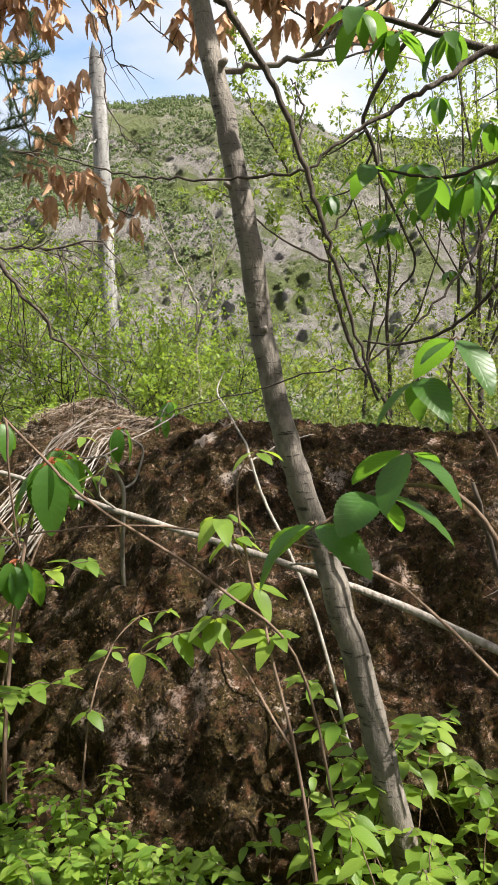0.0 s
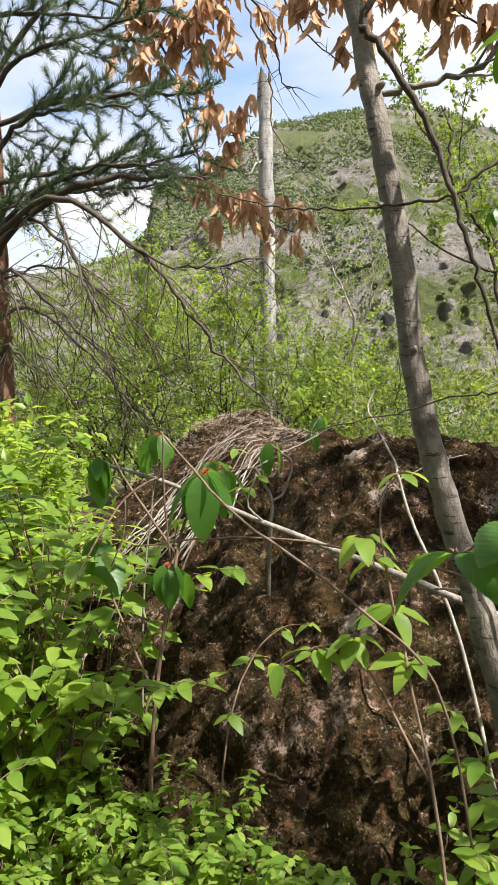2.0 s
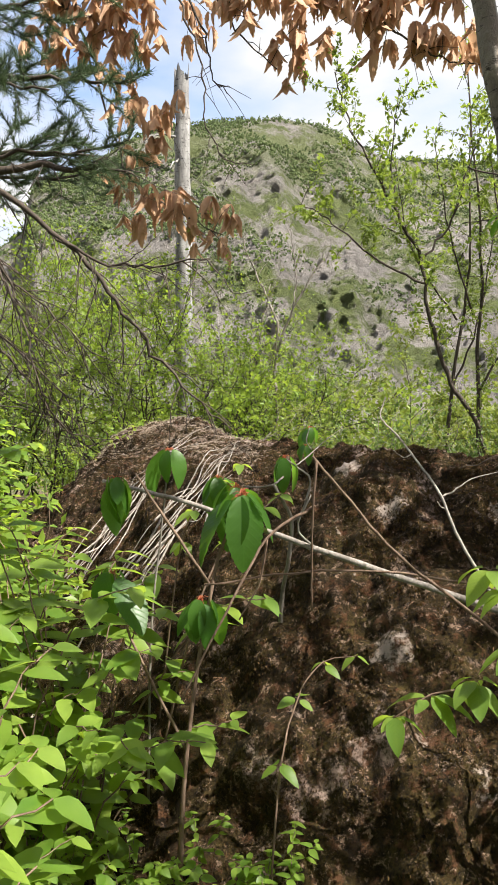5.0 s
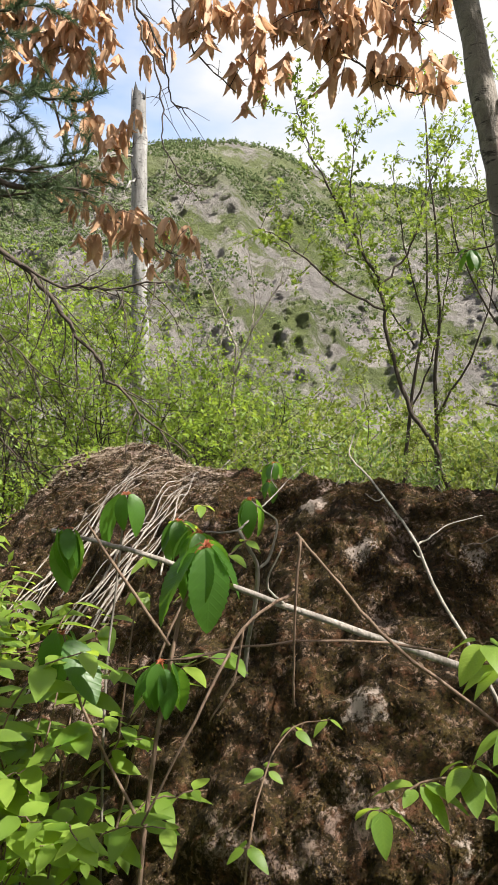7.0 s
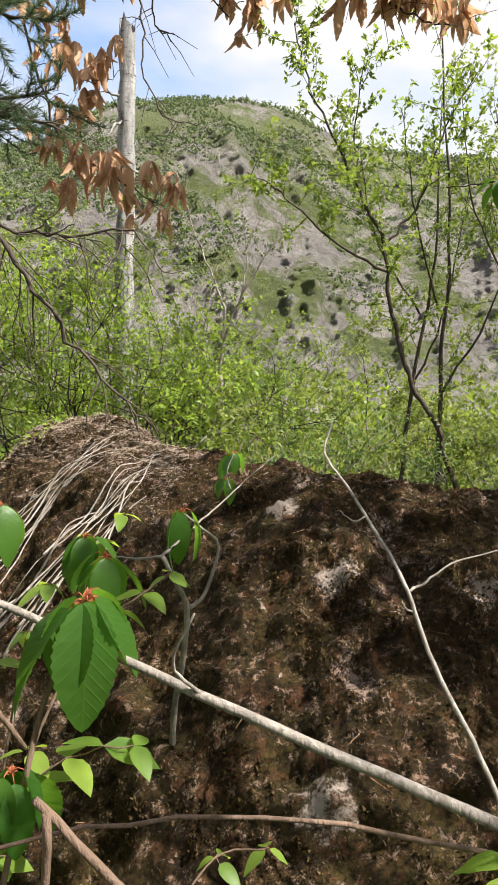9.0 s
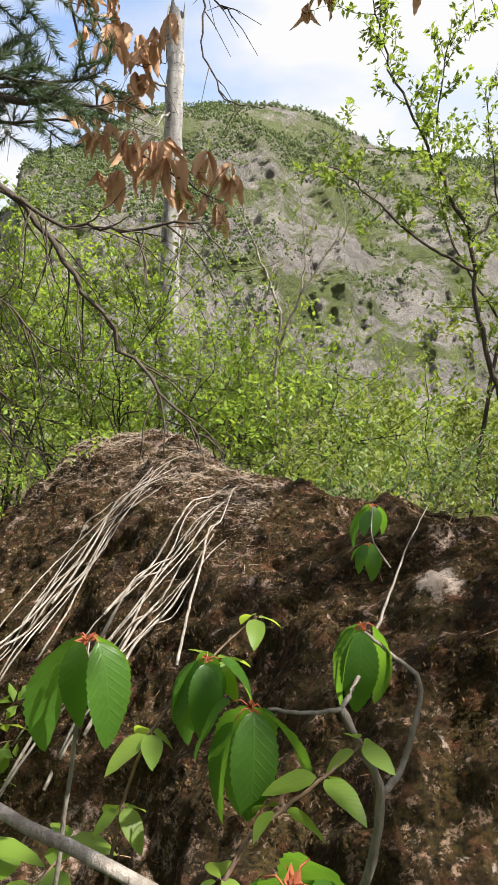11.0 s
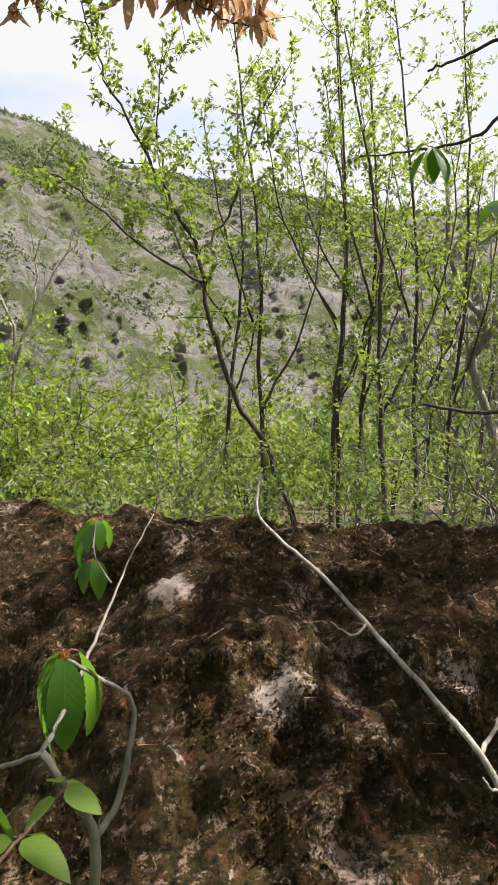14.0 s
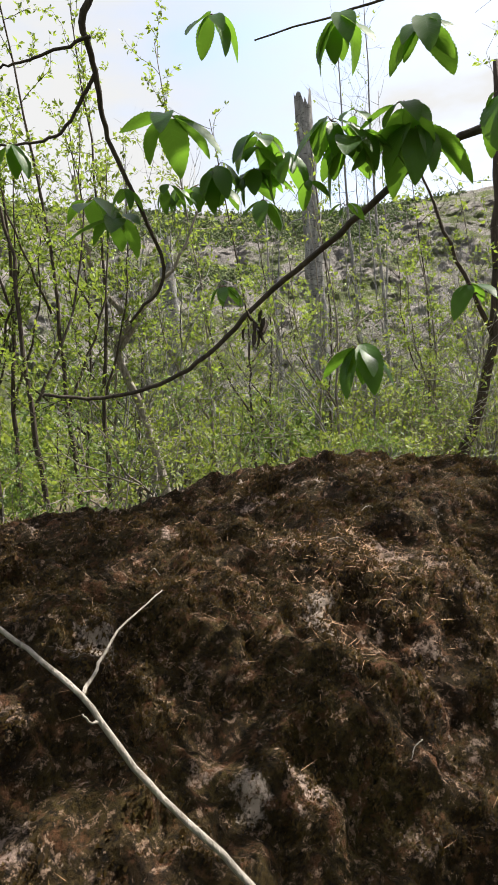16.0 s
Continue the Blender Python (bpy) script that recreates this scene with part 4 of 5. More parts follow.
def build_pine():
    rnd = random.Random(71)
    at = Vector((-3.95, 5.6, 0.0))
    ob = thing("pine_tree", at, "pine with reddish bark, dead lower boughs and green needle tufts", "tree")
    t = Tubes()
    t.add(smoothed([at + Vector((0, 0, -0.05)), at + Vector((0.03, 0, 1.5)), at + Vector((0.08, -0.05, 3.2)), at + Vector((0.1, -0.05, 5.0)), at + Vector((0.1, 0, 7.5))], 8, 0.006, rnd), 0.12, 0.05, 14, 0.05, rnd)
    t.part("trunk", BARK_PINE, ob)
    tips = []
    boughs = [[(-3.9, 5.5, 2.2), (-3.64, 5.2, 2.53), (-3.11, 5.2, 2.91), (-2.52, 5.2, 3.04), (-2.1, 5.2, 3.02), (-1.70, 5.2, 2.96)],
              [(-3.9, 5.5, 3.3), (-3.4, 5.2, 3.55), (-2.9, 5.1, 3.6), (-2.3, 5.1, 3.55)], [(-3.9, 5.5, 3.9), (-3.3, 5.2, 4.1), (-2.7, 5.2, 4.2), (-2.2, 5.2, 4.3)],
              [(-3.9, 5.5, 4.4), (-3.4, 5.0, 4.7), (-2.9, 4.8, 4.8), (-2.6, 4.7, 4.8)], [(-3.9, 5.5, 3.0), (-3.6, 5.9, 3.2), (-3.0, 6.3, 3.3), (-2.4, 6.6, 3.4)],
              [(-3.9, 5.5, 5.0), (-3.3, 5.6, 5.2), (-2.8, 5.6, 5.3)], [(-3.9, 5.5, 2.7), (-3.3, 5.3, 3.0), (-2.6, 5.2, 3.15), (-2.0, 5.2, 3.1)], [(-3.9, 5.5, 3.2), (-3.2, 5.6, 3.3), (-2.5, 5.7, 3.3), (-1.95, 5.8, 3.4)],
              [(-3.9, 5.5, 3.7), (-3.1, 5.6, 3.9), (-2.4, 5.6, 3.85), (-1.9, 5.6, 3.8)], [(-3.9, 5.5, 2.5), (-3.5, 5.0, 2.75), (-3.1, 4.8, 2.8)], [(-3.9, 5.5, 3.6), (-4.4, 5.0, 3.9), (-4.9, 4.7, 4.0)], [(-3.9, 5.5, 4.7), (-3.6, 6.0, 4.9), (-2.9, 6.5, 5.0)]]
    for n, pts in enumerate(boughs):
        line = smoothed(pts, 6, 0.01, rnd)
        b = Tubes()
        b.add(line, 0.055 if n == 0 else 0.028, 0.008, 8, 0.08, rnd)
        if n:
            for p, d in along([line], rnd, 0.065, 0.2):
                grow(b, tips, p, Vector(d) * 0.8 + Vector(unit(rnd)) * 0.8, 0.32, 0.006, 1, rnd, 0.5, 0.15, 2, 4)
        else:
            for p, d in along([line], rnd, 0.3, 0.5):
                grow(b, [], p, Vector(d) + Vector(unit(rnd)), 0.3, 0.006, 1, rnd, 0.5, -0.1, 2, 4)
        b.part("bough", BARK_DARK, ob)
    dead = [[(-3.5, 5.0, 2.6), (-2.63, 4.6, 2.76), (-2.00, 4.6, 2.31), (-1.66, 4.6, 1.93), (-1.28, 4.6, 1.44), (-0.88, 4.6, 1.08)], [(-3.85, 5.5, 2.4), (-3.3, 5.0, 2.3), (-2.7, 4.9, 1.8), (-2.1, 4.8, 1.3)],
            [(-3.85, 5.5, 2.0), (-3.2, 5.1, 2.0), (-2.6, 5.1, 1.5), (-2.2, 5.1, 1.0)], [(-3.85, 5.5, 2.8), (-3.2, 5.2, 2.75), (-2.7, 5.0, 2.3), (-2.4, 5.0, 1.7)], [(-3.85, 5.5, 1.6), (-3.4, 5.0, 1.7), (-2.9, 4.8, 1.3)], [(-2.1, 4.6, 2.4), (-1.75, 4.55, 2.2), (-1.4, 4.5, 2.15), (-1.0, 4.45, 2.18)],
            [(-3.85, 5.5, 2.5), (-3.4, 4.9, 2.3), (-2.9, 4.6, 1.7), (-2.5, 4.5, 1.2)], [(-3.85, 5.5, 2.3), (-3.2, 5.3, 2.4), (-2.5, 5.0, 2.1), (-1.9, 4.8, 1.6)], [(-3.0, 5.1, 2.9), (-2.7, 4.9, 2.4), (-2.4, 4.7, 1.9), (-2.2, 4.6, 1.3)]]
    for n, pts in enumerate(dead):
        line = smoothed(pts, 6, 0.012, rnd)
        b = Tubes()
        b.add(line, 0.028 if n < 1 else 0.02 if n < 5 else 0.012, 0.005, 6, 0.06, rnd)
        for p, d in along([line], rnd, 0.06 if n else 0.13, 0.2):
            grow(b, [], p, Vector(d) * 0.7 + Vector(unit(rnd)) * 0.8 + Vector((0, 0, -0.3)), 0.34, 0.0055, 1, rnd, 0.5, -0.15, 2, 4)
        b.part("dead_bough", BARK_DARK, ob, "bare dead lower bough")
    scattered("needles", NEEDLE_BLADE, needle_tufts(tips, rnd, 0.085, 30), NEEDLE, ob)
    return ob


build_pine()


# ---- standing dead trunks ----
def build_snag(place, height, radius, seed, label, lean=(0, 0)):
    rnd = random.Random(seed)
    at = Vector((*place, ground_height(*place) - 0.05))
    ob = thing("dead_trunk", at, label, "dead tree", "standing dead trunks")
    t = Tubes()
    line = smoothed([at, at + Vector((lean[0] * 0.4, lean[1] * 0.4, height * 0.4)), at + Vector((*lean, height))], 14, 0.01, rnd)
    t.add(line, radius, radius * 0.72, 16, 0.06, rnd)
    n = len(t.verts)
    for k in range(n - 16, n):
        t.verts[k] = t.verts[k] + Vector((0, 0, rnd.uniform(-0.05, 0.30) * radius * 6))
    t.faces = t.faces[:-2]
    t.part("trunk", SNAG, ob)
    for _ in range(5):
        i = rnd.randint(len(line) // 2, len(line) - 2)
        a = rnd.uniform(0, 6.28)
        d = Vector((math.cos(a), math.sin(a), rnd.uniform(-0.4, 0.5)))
        b = Tubes()
        b.add(smoothed([line[i], line[i] + d * 0.25, line[i] + d * 0.5 + Vector((0, 0, -0.1))], 3, 0.01, rnd), 0.018, 0.005, 5)
        b.part("stub", SNAG, ob)
    return ob


build_snag((-1.9, 8.0), 4.9, 0.118, 81, "tall weathered grey broken-topped trunk")
build_snag((8.6, 8.75), 6.1, 0.19, 82, "tall grey broken-topped dead trunk", (-0.3, -0.3))
build_snag((5.8, 9.15), 3.7, 0.15, 83, "grey dead trunk standing in the thicket")


# ---- saplings behind the boulder ----
def build_sapling(lines, leaf, per, mat, bark, seed, label, twig=0.22, gap=0.13, name="sapling", lo=0.3):
    rnd = random.Random(seed)
    at = Vector(lines[0][0][0])
    ob = thing(name, at, label, "sapling")
    tips = []
    for pts, r0, r1 in lines:
        line = smoothed(pts, 6, 0.008, rnd)
        b = Tubes()
        b.add(line, r0, r1, 7, 0.05, rnd)
        for p, d in along([line], rnd, gap, lo):
            grow(b, tips, p, Vector(d) * 0.6 + Vector(unit(rnd)) * 0.9 + Vector((0, 0, 0.2)), twig * rnd.uniform(0.6, 1.4), 0.0035, 1, rnd, 0.6, 0.12, 2, 4)
        b.part("stem", bark, ob)
    scattered("foliage", SMALL_LEAF, leaves_at(tips, per, leaf, rnd, 0.035), mat, ob)
    return ob


build_sapling([([(1.25, 5.6, 0.2), (0.95, 5.6, 1.04), (0.70, 5.6, 1.47), (0.57, 5.6, 1.89), (0.48, 5.6, 2.34), (0.29, 5.6, 2.71), (0.13, 5.6, 3.01), (-0.09, 5.6, 3.43), (-0.2, 5.6, 3.8)], .022, .004),
               ([(0.48, 5.6, 2.34), (0.71, 5.6, 2.66), (0.86, 5.6, 3.14), (1.05, 5.6, 3.51)], .010, .003), ([(0.52, 5.6, 2.17), (0.09, 5.5, 2.37), (-0.24, 5.5, 2.66), (-0.48, 5.5, 2.79)], .010, .003),
               ([(0.29, 5.6, 2.71), (0.25, 5.7, 3.2), (0.3, 5.7, 3.7)], .007, .003)],
              0.045, 1, SPRING, BARK_DARK, 91, "dark-stemmed sapling with sparse small spring leaves", 0.2, 0.16)
for k, (x, y, top, lean) in enumerate([(1.17, 6.3, 4.6, -0.25), (1.55, 6.0, 4.4, 0.1), (1.9, 6.3, 5.0, 0.15), (2.2, 5.8, 4.4, -0.2), (2.65, 6.2, 4.6, 0.2), (1.75, 5.4, 3.8, -0.3), (2.0, 6.9, 5.2, 0.0), (0.9, 6.8, 3.9, 0.2)]):
    build_sapling([([(x, y, 0.1), (x + lean * 0.3, y, 1.3), (x + lean * 0.6 + 0.08, y, 2.5), (x + lean, y + 0.1, top)], .024, .005),
                   ([(x + lean * 0.3, y, 1.3), (x + 0.3, y - 0.1, 2.1), (x + 0.45, y - 0.1, 3.2)], .012, .003), ([(x + lean * 0.5, y, 2.0), (x - 0.35, y, 2.7), (x - 0.5, y, 3.5)], .010, .003)],
                  0.042, 1, SPRING, BARK_DARK, 100 + k, "multi-stemmed young tree with bright spring leaves", 0.26, 0.12, "young_tree", 0.25)

build_sapling([([(3.2, 6.06, 0.1), (3.14, 6.06, 0.51), (3.09, 6.18, 1.12), (2.95, 6.28, 1.73), (3.03, 6.20, 1.98), (2.86, 6.28, 2.27), (2.74, 6.28, 2.65), (2.7, 6.3, 3.2)], .05, .012),
               ([(2.95, 6.28, 1.73), (3.23, 6.02, 2.25), (3.37, 5.88, 2.43), (3.6, 5.7, 3.0)], .028, .008)], 0.05, 0.25, SPRING, STICK, 121, "crooked pale-barked tree with few leaves", 0.35, 0.2, "crooked_tree")
build_sapling([([(6.5, 5.1, 0.1), (6.70, 4.96, 0.66), (6.85, 4.75, 1.59), (6.78, 4.63, 2.78), (6.9, 4.6, 4.5)], .075, .03), ([(6.85, 4.75, 1.6), (6.3, 4.9, 2.6), (5.9, 5.0, 3.4)], .03, .01)],
              0.06, 0.5, SPRING, BARK_DARK, 122, "dark-trunked tree with thin leafy boughs", 0.4, 0.2, "dark_tree")
for k, (x, y, h) in enumerate([(9.0, 8.2, 7.0), (9.5, 8.0, 7.5), (7.4, 8.6, 4.5), (4.6, 8.3, 4.0)]):
    build_sapling([([(x, y, -0.2), (x + 0.05, y, 2.0), (x - 0.05, y, 4.0 * h / 7), (x, y, h)], .05, .006), ([(x, y, 2.2), (x + 0.2, y, 3.2), (x + 0.25, y, h * 0.8)], .02, .004), ([(x, y, 1.8), (x - 0.2, y, 2.8), (x - 0.25, y, h * 0.75)], .02, .004)],
                  0.05, 0.05, SPRING, SNAG, 760 + k, "bare grey poplar with upright twigs", 0.5, 0.14, "bare_poplar", 0.2)
build_sapling([([(-0.73, 7.0, 0.0), (-0.73, 7.0, 0.96), (-0.75, 7.0, 1.51), (-0.74, 7.0, 2.02), (-0.89, 7.0, 2.37), (-1.04, 7.0, 2.71), (-1.21, 7.0, 3.23)], .022, .004),
               ([(-0.75, 7.0, 1.68), (-0.58, 7.0, 2.13), (-0.36, 7.0, 2.51), (-0.22, 7.0, 2.67)], .014, .004), ([(-0.78, 7.0, 1.2), (-0.90, 7.0, 1.6), (-0.91, 7.0, 1.9), (-0.80, 7.0, 2.4)], .012, .004),
               ([(-0.58, 7.0, 2.13), (-0.55, 7.05, 2.5), (-0.62, 7.05, 3.0)], .009, .003)], 0.04, 0.10, SPRING, STICK, 130, "nearly bare pale forked sapling", 0.28, 0.2, "bare_sapling")

for k in range(12):
    rk = random.Random(700 + k)
    x, y = 2.9 + 0.42 * k + rk.uniform(-0.2, 0.2), 7.4 - 0.18 * k + rk.uniform(-0.9, 0.9)
    top, lean = rk.uniform(2.6, 4.6), rk.uniform(-0.5, 0.5)
    build_sapling([([(x, y, -0.1), (x + lean * 0.3, y, 1.0), (x + lean * 0.5 + 0.1, y, 2.0), (x + lean, y + 0.1, top)], .020, .004), ([(x + lean * 0.3, y, 1.0), (x - 0.5, y, 1.7), (x - 0.7, y - 0.1, 2.6)], .011, .003),
                   ([(x + lean * 0.4, y, 1.5), (x + 0.5, y, 1.9), (x + 0.9, y, 2.0)], .009, .003)],
                  0.05, 0.3 if k % 3 else 0.9, SPRING, BARK_PALE if k % 2 else BARK_DARK, 720 + k, "thin leaning tree in the thicket with sparse spring leaves", 0.32, 0.14, "thicket_tree", 0.2)
# bushes
for k, (x, y, h, stems) in enumerate([(-1.75, 6.9, 2.9, 6), (-2.4, 7.1, 3.0, 6), (-3.1, 7.0, 2.8, 6), (-1.15, 7.2, 2.1, 5), (-3.9, 7.4, 2.6, 5)]):
    build_bush((x, y), h * 1.02, stems + 2, 0.045, 1, GREEN_MANY, BARK_DARK, 140 + k, "dense light-green bush with small leaves", spread=0.7, kids=4)
for k in range(16):
    rb = random.Random(160 + k)
    x = -0.6 + 0.62 * k + rb.uniform(-0.2, 0.2)
    y = (4.6 if k < 11 else 5.2 - 0.1 * (k - 11)) + rb.uniform(-0.2, 0.7)
    build_bush((x, y), rb.uniform(1.1, 1.55), 5, 0.036, 1 if k < 9 else 0.45, BUSH_DEEP if k % 2 else BUSH, BARK_PALE, 180 + k, "low tangled green bush behind the boulder", spread=0.6, lean=0.5, group="bushes behind the boulder")
for k in range(12):
    rb = random.Random(210 + k)
    build_bush((-4.5 + 1.35 * k + rb.uniform(-0.3, 0.3), 8.8 + rb.uniform(-0.6, 1.2)), rb.uniform(1.6, 2.3), 5, 0.075, 1, BUSH if k % 3 else BUSH_DEEP, BARK_DARK, 230 + k, "green bush in the far thicket", spread=0.6, lean=0.45, group="far thicket bushes")
for k in range(15):
    rb = random.Random(250 + k)
    build_bush((3.2 + 0.48 * k, 7.0 + rb.uniform(-0.9, 0.9) - 0.1 * k), rb.uniform(1.9, 3.6), 7, 0.045, 0.10, BUSH, SNAG, 270 + k, "leafless grey thicket bush", "bare_bush", spread=0.5, lean=0.3, group="leafless bushes")
for k in range(7):
    rb = random.Random(290 + k)
    build_bush((-2.0 - 0.26 * k, 2.7 + rb.uniform(-0.5, 0.6) + 0.22 * k), rb.uniform(0.9, 1.35), 5, 0.07, 1, GREEN_MANY, STICK_BROWN, 300 + k, "leafy green shrub beside the boulder", "shrub", spread=0.5, lean=0.4, depth=2, kids=4, group="shrubs beside the boulder")


# unseen trees added beside and behind the camera to block sky light
def build_shade_tree(x, y, height, seed):
    rnd = random.Random(seed)
    at = Vector((x, y, ground_height(x, y) - 0.05))
    ob = thing("wood_tree", at, "unseen leafy tree added to cut the sky light on the boulder", "tree", "surrounding wood")
    top = at + Vector((rnd.gauss(0, 0.3), rnd.gauss(0, 0.3), height))
    line = smoothed([at, at + Vector((rnd.gauss(0, 0.08), rnd.gauss(0, 0.08), height * 0.45)), top], 8, 0.012, rnd)
    t = Tubes()
    t.add(line, 0.11, 0.025, 10, 0.04, rnd)
    t.part("trunk", BARK, ob)
    tips = []
    for k in range(11):
        p = line[4 + k]
        a = k * 2.4 + rnd.uniform(-0.3, 0.3)
        b = Tubes()
        grow(b, tips, p, (math.cos(a), math.sin(a), 0.35), height * rnd.uniform(0.14, 0.24), 0.03, 3, rnd, 0.55, 0.05, 3, 5)
        b.part("limb", BARK, ob)
    scattered("foliage", leaf_shape(0.55, 3, 0.2, 0.2), leaves_at(tips, 0.8, 0.15, rnd, 0.15, 0.2, 4), BUSH_DEEP, ob)


for k, (x, y, h) in enumerate([(-3.4, -2.6, 6.5), (-0.9, -3.9, 7.5), (1.8, -3.4, 6.8), (4.6, -3.2, 7.2), (-6.0, 0.4, 6.5), (7.2, 0.9, 6.0), (-6.2, -3.5, 7.5), (0.4, -6.5, 8.0)]):
    build_shade_tree(x, y, h, 900 + k)


# woods on the slope that falls away towards the valley
rw = random.Random(340)
for mat_k, mat in enumerate((BUSH, BUSH_DEEP, SPRING)):
    places = []
    for _ in range(95):
        az, r = radians(rw.uniform(-45, 75)), 11 + 60 * rw.random() ** 1.5
        x, y = r * math.sin(az), r * math.cos(az)
        z0 = ground_height(x, y)
        h = min(rw.uniform(2.0, 4.5), 1.0 - z0 + rw.uniform(-0.3, 1.0))
        w = h * rw.uniform(0.35, 0.6)
        for _ in range(260):
            v = unit(rw)
            k = 0.55 + 0.45 * rw.random()
            p = Vector((x + v[0] * w * k, y + v[1] * w * k, z0 + h * (0.5 + 0.5 * v[2] * k)))
            k2 = 1 + 0.25 * noise.noise(p * 1.3)
            places.append((Vector((x, y, z0)) + (p - Vector((x, y, z0))) * k2, unit(rw), unit(rw), (0.10 + 0.004 * r) * rw.uniform(0.6, 1.3)))
    tagged(scattered("valley_woods", SMALL_LEAF, places, mat), "green woodland canopy on the slope towards the valley", "woods", kind="stuff")


# ---- undergrowth ----
def build_plant(seed, height, pairs, leaf, joined):
    """Arching stems with opposite leaves."""
    rnd = random.Random(seed)
    ob = thing("undergrowth_plant", (0, 0, 0), "low woodland plant with paired pointed bright green leaves", "plant", "undergrowth")
    places = []
    for s in range(8 if joined else 5):
        a = rnd.uniform(0, 6.28)
        reach = rnd.uniform(0.10, 0.26)
        h = height * rnd.uniform(0.6, 1.1)
        line = smoothed([(0, 0, -0.05), (reach * 0.25 * math.cos(a), reach * 0.25 * math.sin(a), h * 0.5), (reach * math.cos(a), reach * math.sin(a), h * 0.92), (reach * 1.6 * math.cos(a), reach * 1.6 * math.sin(a), h)], 6, 0.003, rnd)
        t = Tubes()
        t.add(line, 0.003, 0.0012, 5)
        t.part("stem", STICK_BROWN, ob)
        n = len(line)
        for k in range(pairs):
            i = min(n - 1, int(n * (0.18 + 0.82 * k / (pairs - 1))))
            p = line[i]
            d = (line[i] - line[i - 1]).normalized()
            b = a + (math.pi / 2 if k % 2 else 0.0) + rnd.uniform(-0.4, 0.4)
            side = Vector((math.cos(b), math.sin(b), 0))
            for sgn in (1, -1):
                v = side * sgn + Vector((d.x, d.y, 0)) * 0.5 + Vector((0, 0, rnd.uniform(-0.35, 0.12)))
                up = np.array([0, 0, 1.0]) + 0.3 * unit(rnd)
                size = leaf * rnd.uniform(0.65, 1.25) * (0.7 if k == pairs - 1 else 1)
                if joined:
                    places.append((p, v, up, size))
                else:
                    add_leaf(ob, rnd.choice(LEAF_OVATE), p, v, up, size, Vector((0, 0, 0)))
    if joined:
        scattered("foliage", leaf_shape(0.62, 5, 0.2, 0.2, 0, 0.015, 1.3, seed=seed), places, GREEN_MANY, ob, "", True)
    return ob


near_protos = [build_plant(400 + k, 0.54 + 0.05 * k, 6, 0.074 + 0.005 * k, False) for k in range(4)]
far_protos = [build_plant(420 + k, 0.68 + 0.06 * k, 8, 0.074 + 0.005 * k, True) for k in range(5)]
rp = random.Random(77)
spots = []
for k in range(7000):
    x, y = (rp.uniform(-1.3, 0.8), rp.uniform(0.6, 1.65)) if k % 5 < 3 else (rp.uniform(-3.2, -0.8), rp.uniform(0.7, 3.9))
    f = lerp_table(x, FOOT)
    if y > f + 0.10 or (x > -1.0 and math.hypot(x + 0.1, y - 0.1) < 0.55):
        continue
    if x > -0.05 and y > 1.0 and k % 3:
        continue
    if any((x - a) ** 2 + (y - b) ** 2 < (0.0062 if x > -1.0 else 0.018) for a, b in spots):
        continue
    spots.append((x, y))
counts = [0, 0]
for x, y in spots[:296]:
    far = 0 if (x > -0.25 and y > 0.7 and counts[0] < 60) else 1
    protos = far_protos if far else near_protos
    i = counts[far]
    counts[far] += 1
    p = protos[i % len(protos)]
    s = rp.uniform(0.7, 1.1) * (0.66 if x > -0.1 else 0.85 if x > -0.5 else 1.02 if x > -1.6 else 1.3)
    if any(math.hypot(x - a, y - b) < 0.5 for a, b in ((-0.34, 0.3), (-0.19, 0.64), (-0.36, 1.02), (-0.47, 1.33))):
        s = min(s, 0.42)
    m = Matrix.Translation((x, y, ground_height(x, y))) @ Matrix.Rotation(rp.uniform(0, 6.28), 4, "Z")
    if i < len(protos):
        p.matrix_basis = m @ Matrix.Scale(s, 4)
    else:
        copy_thing(p, m).scale = (s, s, s)


# ---- sticks ----
def build_stick(name, lines, mat, label, seed, category="stick", group="", wobble=0.002, knots=0.06):
    rnd = random.Random(seed)
    ob = thing(name, lines[0][0][0], label, category, group)
    for n, (pts, r0, r1) in enumerate(lines):
        t = Tubes()
        t.add(smoothed(pts, 6, wobble, rnd), r0, r1, 8, knots, rnd)
        t.part("stem" if n == 0 else "side_twig", mat, ob)
    return ob


